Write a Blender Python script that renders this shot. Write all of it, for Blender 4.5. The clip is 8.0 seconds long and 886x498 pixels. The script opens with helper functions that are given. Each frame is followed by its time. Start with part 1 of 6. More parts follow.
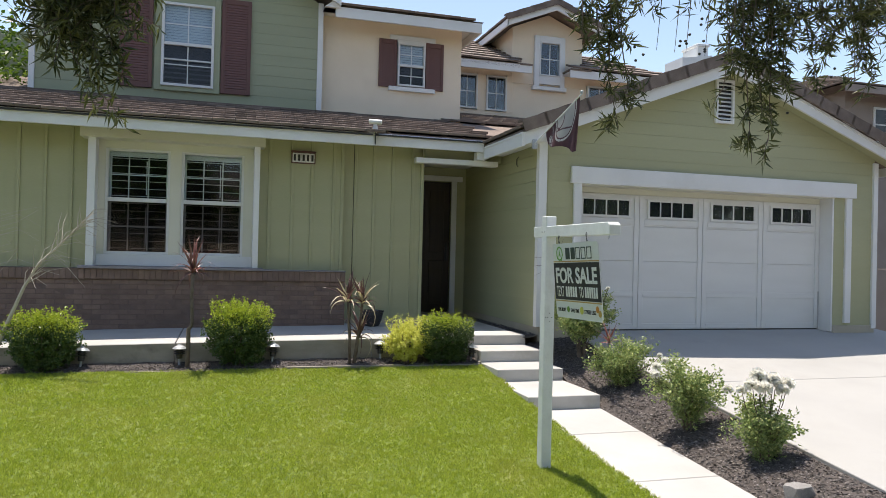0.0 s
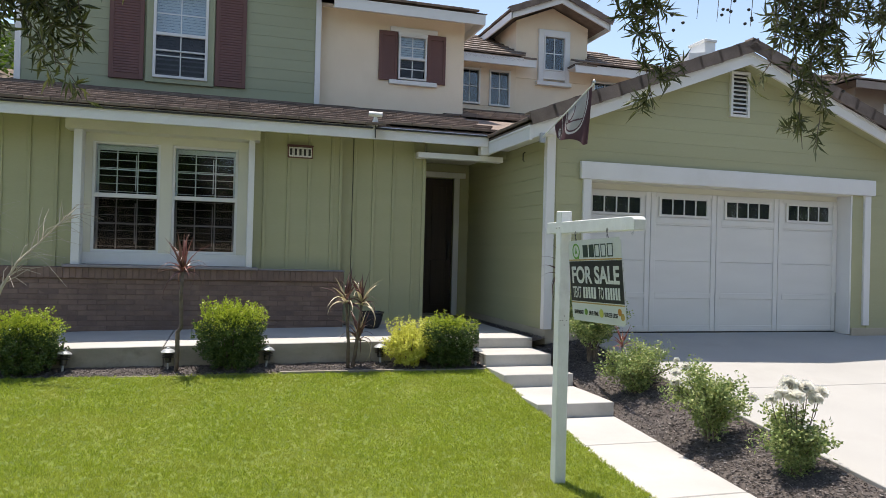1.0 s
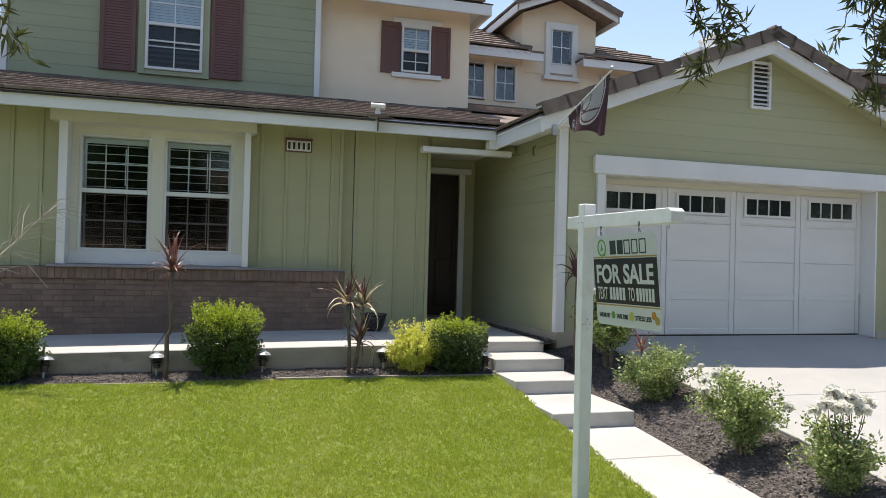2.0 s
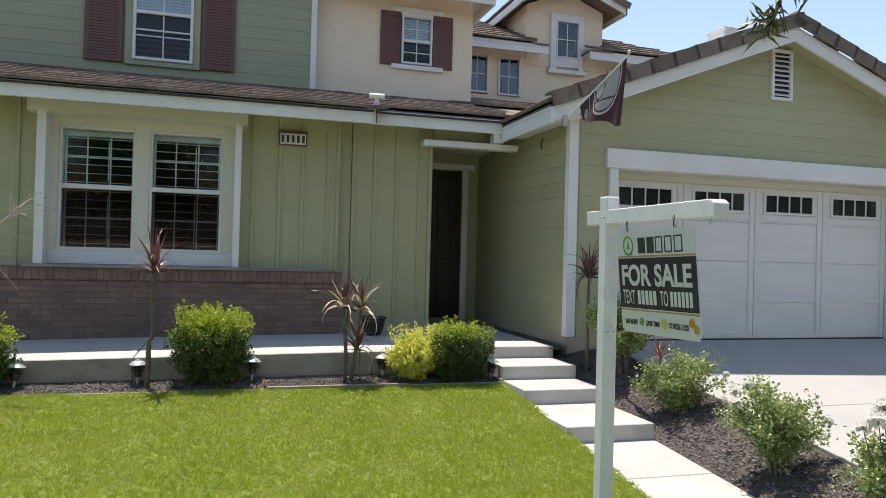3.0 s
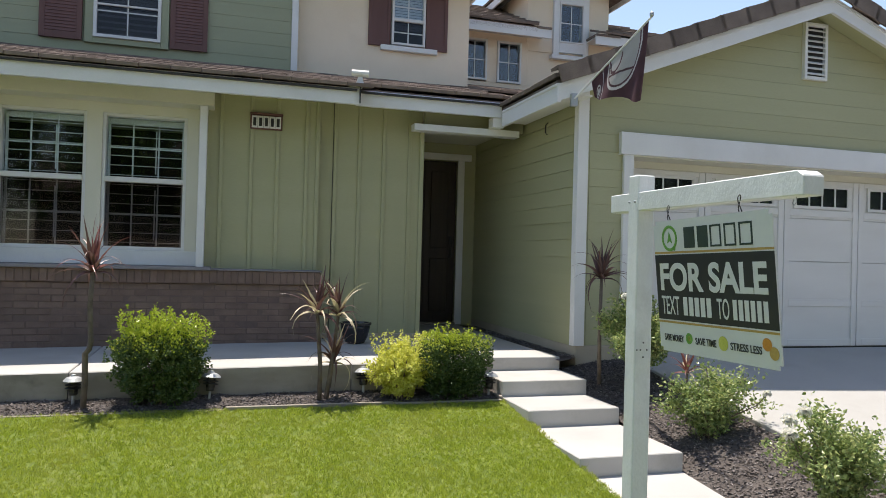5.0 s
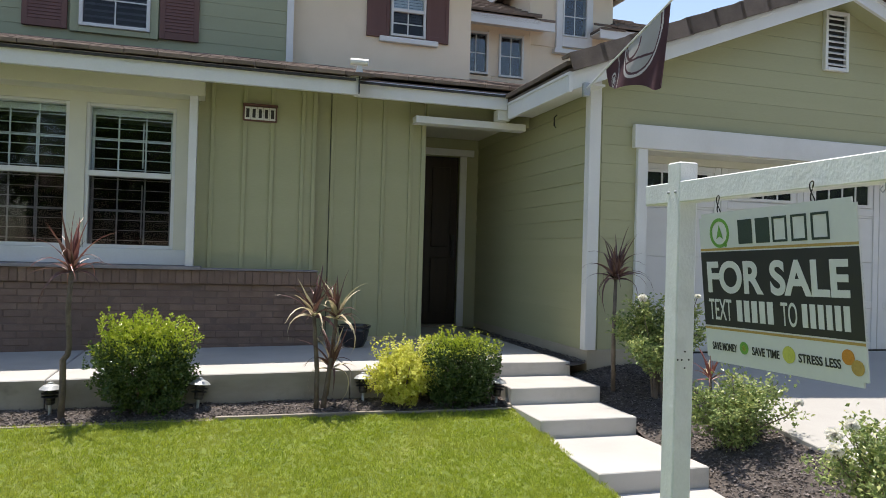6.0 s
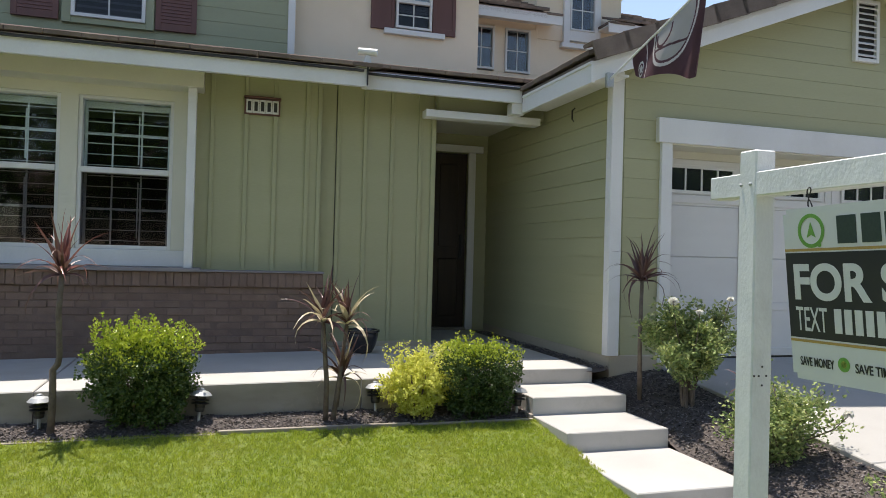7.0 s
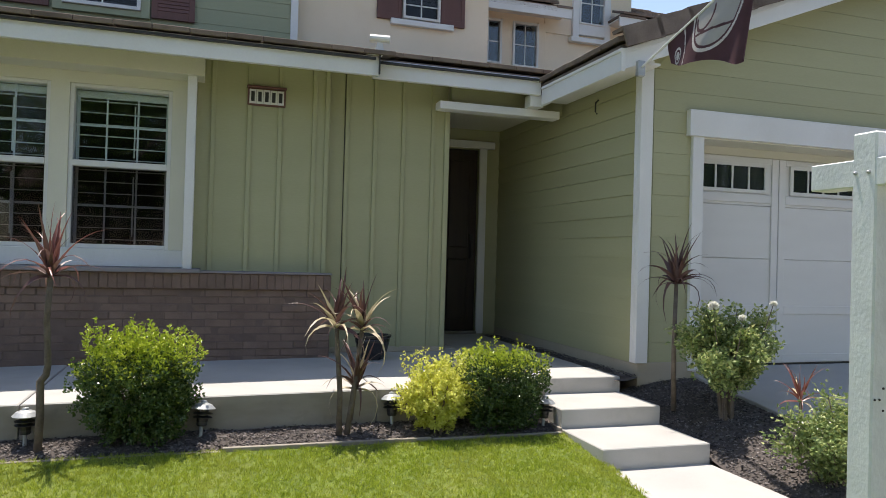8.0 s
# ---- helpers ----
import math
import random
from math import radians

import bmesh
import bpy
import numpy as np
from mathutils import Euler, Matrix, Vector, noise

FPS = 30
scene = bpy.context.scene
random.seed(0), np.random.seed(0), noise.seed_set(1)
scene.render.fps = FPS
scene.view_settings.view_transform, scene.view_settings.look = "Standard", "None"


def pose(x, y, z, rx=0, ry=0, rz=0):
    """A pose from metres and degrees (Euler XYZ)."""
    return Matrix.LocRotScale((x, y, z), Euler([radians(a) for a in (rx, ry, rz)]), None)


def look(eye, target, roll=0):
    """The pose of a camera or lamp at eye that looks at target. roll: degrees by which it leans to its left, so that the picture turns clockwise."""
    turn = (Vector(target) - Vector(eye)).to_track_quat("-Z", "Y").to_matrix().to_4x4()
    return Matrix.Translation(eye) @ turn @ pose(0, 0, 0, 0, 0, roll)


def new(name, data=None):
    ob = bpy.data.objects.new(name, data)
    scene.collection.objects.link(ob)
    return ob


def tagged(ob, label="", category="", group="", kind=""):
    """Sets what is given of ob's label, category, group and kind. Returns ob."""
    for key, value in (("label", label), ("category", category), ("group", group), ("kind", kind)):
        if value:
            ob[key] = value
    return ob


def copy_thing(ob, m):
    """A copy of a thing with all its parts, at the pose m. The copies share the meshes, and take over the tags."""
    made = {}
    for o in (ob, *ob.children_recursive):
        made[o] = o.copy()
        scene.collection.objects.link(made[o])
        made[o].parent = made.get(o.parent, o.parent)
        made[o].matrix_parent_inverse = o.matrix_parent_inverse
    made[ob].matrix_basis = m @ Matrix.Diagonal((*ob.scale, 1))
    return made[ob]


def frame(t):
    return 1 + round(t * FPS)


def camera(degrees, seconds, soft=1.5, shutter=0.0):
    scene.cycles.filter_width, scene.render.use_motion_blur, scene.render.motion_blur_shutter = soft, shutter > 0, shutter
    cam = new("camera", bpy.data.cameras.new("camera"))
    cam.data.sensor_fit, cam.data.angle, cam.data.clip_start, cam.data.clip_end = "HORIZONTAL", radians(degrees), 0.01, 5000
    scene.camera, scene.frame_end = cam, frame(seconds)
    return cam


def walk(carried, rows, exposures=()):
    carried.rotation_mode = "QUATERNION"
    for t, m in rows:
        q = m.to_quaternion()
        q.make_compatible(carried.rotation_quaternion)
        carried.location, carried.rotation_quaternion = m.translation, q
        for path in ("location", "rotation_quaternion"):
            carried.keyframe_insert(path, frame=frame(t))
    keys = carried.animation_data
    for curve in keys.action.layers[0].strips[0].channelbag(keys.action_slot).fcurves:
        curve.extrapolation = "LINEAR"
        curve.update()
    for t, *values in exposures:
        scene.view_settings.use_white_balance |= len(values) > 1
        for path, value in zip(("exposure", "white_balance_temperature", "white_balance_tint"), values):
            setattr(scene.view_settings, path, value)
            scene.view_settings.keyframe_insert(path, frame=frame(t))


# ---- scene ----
cam = camera(62.5, 8.0, soft=0.5)
PATH = [
    (0, (-0.362, -1.504, 1.484), (0.204, 0.414, 1.5), 1.4),
    (0.5, (-0.312, -1.283, 1.466), (0.255, 0.635, 1.483), 1.5),
    (1, (-0.284, -1.042, 1.462), (0.285, 0.876, 1.479), 1.5),
    (1.5, (-0.241, -0.787, 1.446), (0.326, 1.13, 1.465), 1.5),
    (3, (-0.08, 0.018, 1.426), (0.487, 1.936, 1.446), 1.5),
    (3.5, (0.043, 0.288, 1.427), (0.61, 2.205, 1.446), 1.5),
    (4, (0.139, 0.514, 1.417), (0.71, 2.431, 1.437), 1.5),
    (4.5, (0.229, 0.764, 1.415), (0.797, 2.682, 1.435), 1.5),
    (6, (0.33, 1.431, 1.393), (0.912, 3.344, 1.414), 1.6),
    (6.5, (0.308, 1.638, 1.393), (0.896, 3.55, 1.415), 1.5),
    (7, (0.278, 1.864, 1.396), (0.872, 3.774, 1.417), 1.5),
    (7.5, (0.24, 2.092, 1.403), (0.842, 3.999, 1.423), 1.6),
    (8, (0.205, 2.353, 1.39), (0.816, 4.257, 1.413), 1.6),
]
walk(cam, [(t, look(eye, target, roll)) for t, eye, target, roll in PATH], [(0, 0.60, 7250, 13), (8, 0.60, 7250, 13)])

# ---- world, sun, exposure ----
SUN_UP = 75.9
world = bpy.data.worlds.new("sky")
scene.world = world
world.use_nodes = True
wn = world.node_tree.nodes
sky = wn.new("ShaderNodeTexSky")
sky.sky_type, sky.sun_disc = "NISHITA", False
sky.sun_elevation, sky.sun_rotation = radians(SUN_UP), 0.0
sky.air_density, sky.dust_density, sky.ozone_density = 1.0, 0.6, 1.5
wn["Background"].inputs["Strength"].default_value = 0.15
world.node_tree.links.new(sky.outputs["Color"], wn["Background"].inputs["Color"])
sun = new("sun", bpy.data.lights.new("sun", "SUN"))
sun.data.energy, sun.data.angle, sun.data.color = 4.6, radians(0.55), (1.0, 0.985, 0.96)
sun.matrix_world = look((0, 3, 30), (2.2, 3 - 30 / math.tan(radians(SUN_UP)), 0))


# ---- materials ----
def shader(name, rough=0.7, metal=0.0, spec=0.5):
    m = bpy.data.materials.new(name)
    m.use_nodes = True
    b = m.node_tree.nodes["Principled BSDF"]
    b.inputs["Roughness"].default_value, b.inputs["Metallic"].default_value = rough, metal
    b.inputs["Specular IOR Level"].default_value = spec
    return m, m.node_tree, b


def surface(name, a, b, scale=3.0, rough=0.75, bump=0.2, grain=120.0, grit=0.25, stretch=(1, 1, 1), vary=0.0, stain=None, stain_scale=0.7, metal=0.0, spec=0.5, fine=0.5):
    """Two colours mixed by broad noise, a fine grain over them, bump, and a value that differs from piece to piece."""
    m, t, p = shader(name, rough, metal, spec)
    n, k = t.nodes, t.links
    geo = n.new("ShaderNodeNewGeometry")
    mp = n.new("ShaderNodeMapping")
    mp.inputs["Scale"].default_value = stretch
    k.new(geo.outputs["Position"], mp.inputs["Vector"])
    broad, small = n.new("ShaderNodeTexNoise"), n.new("ShaderNodeTexNoise")
    for node, sc, det in ((broad, scale, 5.0), (small, grain, 3.0)):
        node.inputs["Scale"].default_value, node.inputs["Detail"].default_value = sc, det
        k.new(mp.outputs["Vector"], node.inputs["Vector"])
    ramp = n.new("ShaderNodeMapRange")
    ramp.inputs["From Min"].default_value, ramp.inputs["From Max"].default_value = 0.3, 0.7
    k.new(broad.outputs["Fac"], ramp.inputs["Value"])
    mix = n.new("ShaderNodeMix")
    mix.data_type = "RGBA"
    mix.inputs["A"].default_value, mix.inputs["B"].default_value = (*a, 1), (*b, 1)
    k.new(ramp.outputs["Result"], mix.inputs["Factor"])
    col = mix.outputs["Result"]
    if stain:
        spot = n.new("ShaderNodeTexNoise")
        spot.inputs["Scale"].default_value, spot.inputs["Detail"].default_value, spot.inputs["Roughness"].default_value = stain_scale, 7.0, 0.65
        k.new(geo.outputs["Position"], spot.inputs["Vector"])
        sr = n.new("ShaderNodeMapRange")
        sr.inputs["From Min"].default_value, sr.inputs["From Max"].default_value, sr.inputs["To Max"].default_value = 0.52, 0.72, 0.7
        k.new(spot.outputs["Fac"], sr.inputs["Value"])
        sm = n.new("ShaderNodeMix")
        sm.data_type = "RGBA"
        sm.inputs["B"].default_value = (*stain, 1)
        k.new(sr.outputs["Result"], sm.inputs["Factor"])
        k.new(col, sm.inputs["A"])
        col = sm.outputs["Result"]
    hsv = n.new("ShaderNodeHueSaturation")
    k.new(col, hsv.inputs["Color"])
    gr = n.new("ShaderNodeMapRange")
    gr.inputs["To Min"].default_value, gr.inputs["To Max"].default_value = 1 - grit, 1 + grit
    k.new(small.outputs["Fac"], gr.inputs["Value"])
    val = gr.outputs["Result"]
    if vary:
        info = n.new("ShaderNodeObjectInfo")
        isl = n.new("ShaderNodeNewGeometry")
        add = n.new("ShaderNodeMath")
        add.operation = "ADD"
        k.new(info.outputs["Random"], add.inputs[0])
        k.new(isl.outputs["Random Per Island"], add.inputs[1])
        frac = n.new("ShaderNodeMath")
        frac.operation = "FRACT"
        k.new(add.outputs["Value"], frac.inputs[0])
        vr = n.new("ShaderNodeMapRange")
        vr.inputs["To Min"].default_value, vr.inputs["To Max"].default_value = 1 - vary, 1 + vary
        k.new(frac.outputs["Value"], vr.inputs["Value"])
        mul = n.new("ShaderNodeMath")
        mul.operation = "MULTIPLY"
        k.new(val, mul.inputs[0])
        k.new(vr.outputs["Result"], mul.inputs[1])
        val = mul.outputs["Value"]
    k.new(val, hsv.inputs["Value"])
    k.new(hsv.outputs["Color"], p.inputs["Base Color"])
    if bump:
        bp = n.new("ShaderNodeBump")
        bp.inputs["Strength"].default_value, bp.inputs["Distance"].default_value = bump, 0.004
        mixh = n.new("ShaderNodeMath")
        mixh.operation = "MULTIPLY_ADD"
        mixh.inputs[1].default_value = fine
        k.new(small.outputs["Fac"], mixh.inputs[0])
        k.new(broad.outputs["Fac"], mixh.inputs[2])
        k.new(mixh.outputs["Value"], bp.inputs["Height"])
        k.new(bp.outputs["Normal"], p.inputs["Normal"])
    return m


def leafy(name, a, b, rough=0.45, through_light=0.25, patch=None):
    """Leaf: colours that differ from leaf to leaf, and some light passing through."""
    m, t, p = shader(name, rough)
    n, k = t.nodes, t.links
    geo = n.new("ShaderNodeNewGeometry")
    mix = n.new("ShaderNodeMix")
    mix.data_type = "RGBA"
    mix.inputs["A"].default_value, mix.inputs["B"].default_value = (*a, 1), (*b, 1)
    k.new(geo.outputs["Random Per Island"], mix.inputs["Factor"])
    colour = mix.outputs["Result"]
    if patch:
        co, no, ramp, worn = n.new("ShaderNodeTexCoord"), n.new("ShaderNodeTexNoise"), n.new("ShaderNodeMapRange"), n.new("ShaderNodeMix")
        no.inputs["Scale"].default_value, no.inputs["Detail"].default_value = 1.9, 5.0
        ramp.inputs["From Min"].default_value, ramp.inputs["From Max"].default_value = 0.45, 0.72
        ramp.inputs["To Max"].default_value = 0.5
        worn.data_type = "RGBA"
        worn.inputs["B"].default_value = (*patch, 1)
        k.new(co.outputs["Object"], no.inputs["Vector"])
        k.new(no.outputs["Fac"], ramp.inputs["Value"])
        k.new(ramp.outputs["Result"], worn.inputs["Factor"])
        k.new(colour, worn.inputs["A"])
        colour = worn.outputs["Result"]
    k.new(colour, p.inputs["Base Color"])
    tr = n.new("ShaderNodeBsdfTranslucent")
    k.new(colour, tr.inputs["Color"])
    ms = n.new("ShaderNodeMixShader")
    ms.inputs["Fac"].default_value = through_light
    k.new(p.outputs["BSDF"], ms.inputs[1])
    k.new(tr.outputs["BSDF"], ms.inputs[2])
    k.new(ms.outputs["Shader"], n["Material Output"].inputs["Surface"])
    return m


GREEN = surface("green_paint", (0.375, 0.372, 0.218), (0.4, 0.397, 0.236), 1.2, 0.6, 0.25, 60, 0.06, stretch=(0.4, 0.4, 3), vary=0.025)
SAGE = surface("sage_paint", (0.3, 0.32, 0.205), (0.325, 0.345, 0.222), 1.2, 0.6, 0.25, 60, 0.06, stretch=(0.4, 0.4, 3), vary=0.025)
CREAM = surface("cream_stucco", (0.79, 0.665, 0.505), (0.83, 0.705, 0.545), 2.0, 0.9, 0.7, 190, 0.1, stain=(0.74, 0.615, 0.46))
WHITE = surface("white_trim_paint", (0.7, 0.7, 0.68), (0.76, 0.76, 0.74), 1.6, 0.5, 0.15, 80, 0.05, stain=(0.63, 0.62, 0.58))
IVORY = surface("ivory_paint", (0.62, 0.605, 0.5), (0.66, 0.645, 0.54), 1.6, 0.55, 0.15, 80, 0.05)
DOORWHITE = surface("garage_door_paint", (0.665, 0.66, 0.63), (0.71, 0.705, 0.675), 1.1, 0.45, 0.1, 70, 0.04, stretch=(1, 1, 4))
MAROON = surface("shutter_paint", (0.128, 0.056, 0.046), (0.152, 0.068, 0.056), 2.0, 0.55, 0.2, 90, 0.12, stretch=(4, 1, 0.6))
DOORBROWN = surface("front_door_stain", (0.02, 0.011, 0.008), (0.032, 0.018, 0.012), 3.0, 0.4, 0.2, 60, 0.2, stretch=(6, 1, 0.5))
BRICK = surface("brown_brick", (0.178, 0.118, 0.092), (0.228, 0.155, 0.122), 7.0, 0.9, 0.9, 130, 0.3, vary=0.11, stain=(0.13, 0.092, 0.076))
MORTAR = surface("mortar", (0.14, 0.098, 0.08), (0.175, 0.124, 0.102), 9.0, 0.95, 0.8, 160, 0.25)
TILE = surface("roof_tile", (0.14, 0.106, 0.086), (0.215, 0.166, 0.136), 5.0, 0.9, 0.6, 110, 0.3, vary=0.22, stain=(0.1, 0.075, 0.06), stain_scale=2.0)
CONCRETE = surface("concrete", (0.375, 0.366, 0.348), (0.45, 0.44, 0.42), 1.3, 0.9, 0.35, 220, 0.12, stain=(0.37, 0.35, 0.32), stain_scale=1.4)
DRIVE = surface("driveway_concrete", (0.325, 0.32, 0.303), (0.385, 0.378, 0.36), 0.9, 0.9, 0.3, 220, 0.12, stain=(0.31, 0.302, 0.28), stain_scale=0.9)
# Tread concrete in a lighter copy, offsetting the shade on the risers; stains kept.
RISER = surface("step_riser_concrete", (0.43, 0.418, 0.39), (0.51, 0.497, 0.468), 2.2, 0.95, 0.4, 180, 0.16, stretch=(1, 1, 2), stain=(0.33, 0.318, 0.288), stain_scale=3.0)
# Porch front: weathering and stains, with the face's shade darkened in as well.
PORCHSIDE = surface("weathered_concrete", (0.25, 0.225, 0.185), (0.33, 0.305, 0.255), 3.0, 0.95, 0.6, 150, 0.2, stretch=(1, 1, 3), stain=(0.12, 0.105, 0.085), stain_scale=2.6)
FOUNDATION = surface("foundation", (0.40, 0.35, 0.27), (0.46, 0.41, 0.32), 3.0, 0.95, 0.5, 150, 0.15)
SOIL = surface("soil", (0.066, 0.054, 0.048), (0.1, 0.084, 0.074), 6.0, 0.95, 1.0, 60, 0.4)
CHIP = surface("bark_chip", (0.058, 0.05, 0.048), (0.19, 0.168, 0.158), 20.0, 0.9, 0.5, 90, 0.4, vary=0.75)
TURF = surface("turf_base", (0.075, 0.11, 0.010), (0.12, 0.16, 0.016), 5.0, 0.9, 1.0, 70, 0.5, stain=(0.16, 0.17, 0.04), stain_scale=2.0)
EDGEWOOD = surface("weathered_board", (0.22, 0.19, 0.155), (0.34, 0.3, 0.25), 3.0, 0.9, 0.6, 60, 0.3, stretch=(0.5, 6, 6))
POSTWHITE = surface("brushed_white_paint", (0.64, 0.665, 0.66), (0.7, 0.725, 0.72), 9.0, 0.5, 0.7, 60, 0.06, stretch=(1.5, 1.5, 1), stain=(0.57, 0.58, 0.57), stain_scale=5.0)
TRUNK = surface("trunk_bark", (0.11, 0.085, 0.065), (0.19, 0.15, 0.12), 14.0, 0.95, 1.0, 80, 0.3)
DRYWOOD = surface("dry_twig", (0.42, 0.37, 0.3), (0.52, 0.46, 0.39), 14.0, 0.9, 0.5, 80, 0.2)
METAL_GREY = surface("grey_lamp_metal", (0.36, 0.38, 0.39), (0.45, 0.47, 0.48), 8.0, 0.45, 0.2, 70, 0.15, metal=0.3)
BLACK = surface("black_metal", (0.02, 0.02, 0.02), (0.035, 0.033, 0.03), 9.0, 0.5, 0.2, 90, 0.2)
GLAZE = surface("dark_glazed_ceramic", (0.018, 0.02, 0.026), (0.04, 0.035, 0.035), 6.0, 0.22, 0.15, 50, 0.3)
# Near-black stand-in for unlit interiors: their darkness is put into the colour.
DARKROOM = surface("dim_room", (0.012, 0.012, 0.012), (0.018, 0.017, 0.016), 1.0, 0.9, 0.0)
SLATWHITE = surface("louvre_white", (0.66, 0.66, 0.64), (0.71, 0.71, 0.69), 3.0, 0.5, 0.1, 60, 0.05)
SILL = surface("sill_grey", (0.2, 0.19, 0.2), (0.27, 0.25, 0.26), 4.0, 0.85, 0.4, 100, 0.15)
STONE = surface("grey_stone", (0.2, 0.19, 0.18), (0.3, 0.29, 0.27), 8.0, 0.95, 1.0, 90, 0.3)
ASPHALT = surface("asphalt", (0.045, 0.045, 0.046), (0.06, 0.06, 0.06), 3.0, 0.95, 0.6, 200, 0.3)


def glass(name, tint=(0.9, 0.95, 0.97), gloss=0.02, facing=0.035):
    """Window pane: see-through, with a reflection that grows at a grazing look."""
    m, t, p = shader(name)
    n, k = t.nodes, t.links
    n.remove(p)
    tr, gl, fr, mx = n.new("ShaderNodeBsdfTransparent"), n.new("ShaderNodeBsdfGlossy"), n.new("ShaderNodeLayerWeight"), n.new("ShaderNodeMixShader")
    tr.inputs["Color"].default_value = (*tint, 1)
    gl.inputs["Roughness"].default_value = gloss
    fr.inputs["Blend"].default_value = 0.5
    pw, ad = n.new("ShaderNodeMath"), n.new("ShaderNodeMath")
    pw.operation, ad.operation = "POWER", "MULTIPLY_ADD"
    pw.inputs[1].default_value, ad.inputs[1].default_value, ad.inputs[2].default_value = 4.0, 0.9, facing
    k.new(fr.outputs["Facing"], pw.inputs[0])
    k.new(pw.outputs["Value"], ad.inputs[0])
    k.new(ad.outputs["Value"], mx.inputs["Fac"])
    k.new(tr.outputs["BSDF"], mx.inputs[1])
    k.new(gl.outputs["BSDF"], mx.inputs[2])
    k.new(mx.outputs["Shader"], n["Material Output"].inputs["Surface"])
    return m


GLASS = glass("window_glass")
SCREEN = glass("insect_screen_glass", (0.62, 0.62, 0.64), 0.02)
SKYGLASS = glass("upper_window_glass", (0.8, 0.86, 0.9), 0.01, 0.075)
SKYSCREEN = glass("upper_screen_glass", (0.36, 0.36, 0.4), 0.02, 0.035)


# ---- building helpers ----
def mesh_of(name, verts, faces, material, smooth=False):
    me = bpy.data.meshes.new(name)
    me.from_pydata([tuple(v) for v in verts], [], faces)
    me.update()
    if material:
        me.materials.append(material)
    if smooth:
        for poly in me.polygons:
            poly.use_smooth = True
    return me


def bm_mesh(name, bm, material, smooth=False):
    bmesh.ops.recalc_face_normals(bm, faces=bm.faces)
    me = bpy.data.meshes.new(name)
    bm.to_mesh(me)
    bm.free()
    if material:
        me.materials.append(material)
    if smooth:
        for poly in me.polygons:
            poly.use_smooth = True
    return me


def part(name, bm, material, parent, label="", smooth=False):
    """Links a bmesh or a mesh as one object under a thing or under a part."""
    me = bm if isinstance(bm, bpy.types.Mesh) else bm_mesh(name, bm, material, smooth)
    ob = new(name, me)
    if parent:
        ob.parent = parent
    if label:
        tagged(ob, label)
    return ob


def box(x0, x1, y0, y1, z0, z1, bevel=0.0, bm=None):
    own = bm is None
    bm = bm or bmesh.new()
    got = bmesh.ops.create_cube(bm, size=1.0, matrix=Matrix.Translation(((x0 + x1) / 2, (y0 + y1) / 2, (z0 + z1) / 2)) @ Matrix.Diagonal((x1 - x0, y1 - y0, z1 - z0, 1)))
    if bevel:
        edges = list({e for v in got["verts"] for e in v.link_edges})
        bmesh.ops.bevel(bm, geom=edges, offset=bevel, segments=1, affect="EDGES")
    return bm


def prism(profile, axis, a, b, bm=None):
    """A flat outline pushed from a to b. axis y: outline is (x, z); axis x: outline is (y, z); axis z: outline is (x, y)."""
    bm = bm or bmesh.new()
    put = {"y": lambda p, d: (p[0], d, p[1]), "x": lambda p, d: (d, p[0], p[1]), "z": lambda p, d: (p[0], p[1], d)}[axis]
    lo = [bm.verts.new(put(p, a)) for p in profile]
    hi = [bm.verts.new(put(p, b)) for p in profile]
    bm.faces.new(lo)
    bm.faces.new(hi[::-1])
    for i in range(len(profile)):
        j = (i + 1) % len(profile)
        bm.faces.new((lo[i], lo[j], hi[j], hi[i]))
    return bm


def tube(points, radii, sides=8, bm=None):
    """A tapered tube along points."""
    bm = bm or bmesh.new()
    rings = []
    for i, (p, r) in enumerate(zip(points, radii)):
        p = Vector(p)
        d = (Vector(points[min(i + 1, len(points) - 1)]) - Vector(points[max(i - 1, 0)])).normalized()
        u = d.orthogonal().normalized() if abs(d.z) < 0.9 else Vector((1, 0, 0)).cross(d).normalized()
        w = d.cross(u)
        rings.append([bm.verts.new(p + r * (math.cos(2 * math.pi * s / sides) * u + math.sin(2 * math.pi * s / sides) * w)) for s in range(sides)])
    for a, b in zip(rings, rings[1:]):
        for s in range(sides):
            bm.faces.new((a[s], a[(s + 1) % sides], b[(s + 1) % sides], b[s]))
    bm.faces.new(rings[0][::-1])
    bm.faces.new(rings[-1])
    return bm


def lathe(profile, sides=20, centre=(0, 0, 0), bm=None):
    """A turned shape from (radius, height) pairs."""
    bm = bm or bmesh.new()
    c = Vector(centre)
    rings = [[bm.verts.new(c + Vector((r * math.cos(2 * math.pi * s / sides), r * math.sin(2 * math.pi * s / sides), z))) for s in range(sides)] for r, z in profile]
    for a, b in zip(rings, rings[1:]):
        for s in range(sides):
            bm.faces.new((a[s], a[(s + 1) % sides], b[(s + 1) % sides], b[s]))
    bm.faces.new(rings[0][::-1])
    bm.faces.new(rings[-1])
    return bm


def root(name, label, category, at=(0, 0, 0), group="", kind=""):
    ob = new(name)
    ob.location = at
    ob.empty_display_size = 0.1
    return tagged(ob, label, category, group, kind)


def setting(name, bm, material, label, category):
    return tagged(part(name, bm, material, None), label, category, kind="structure")


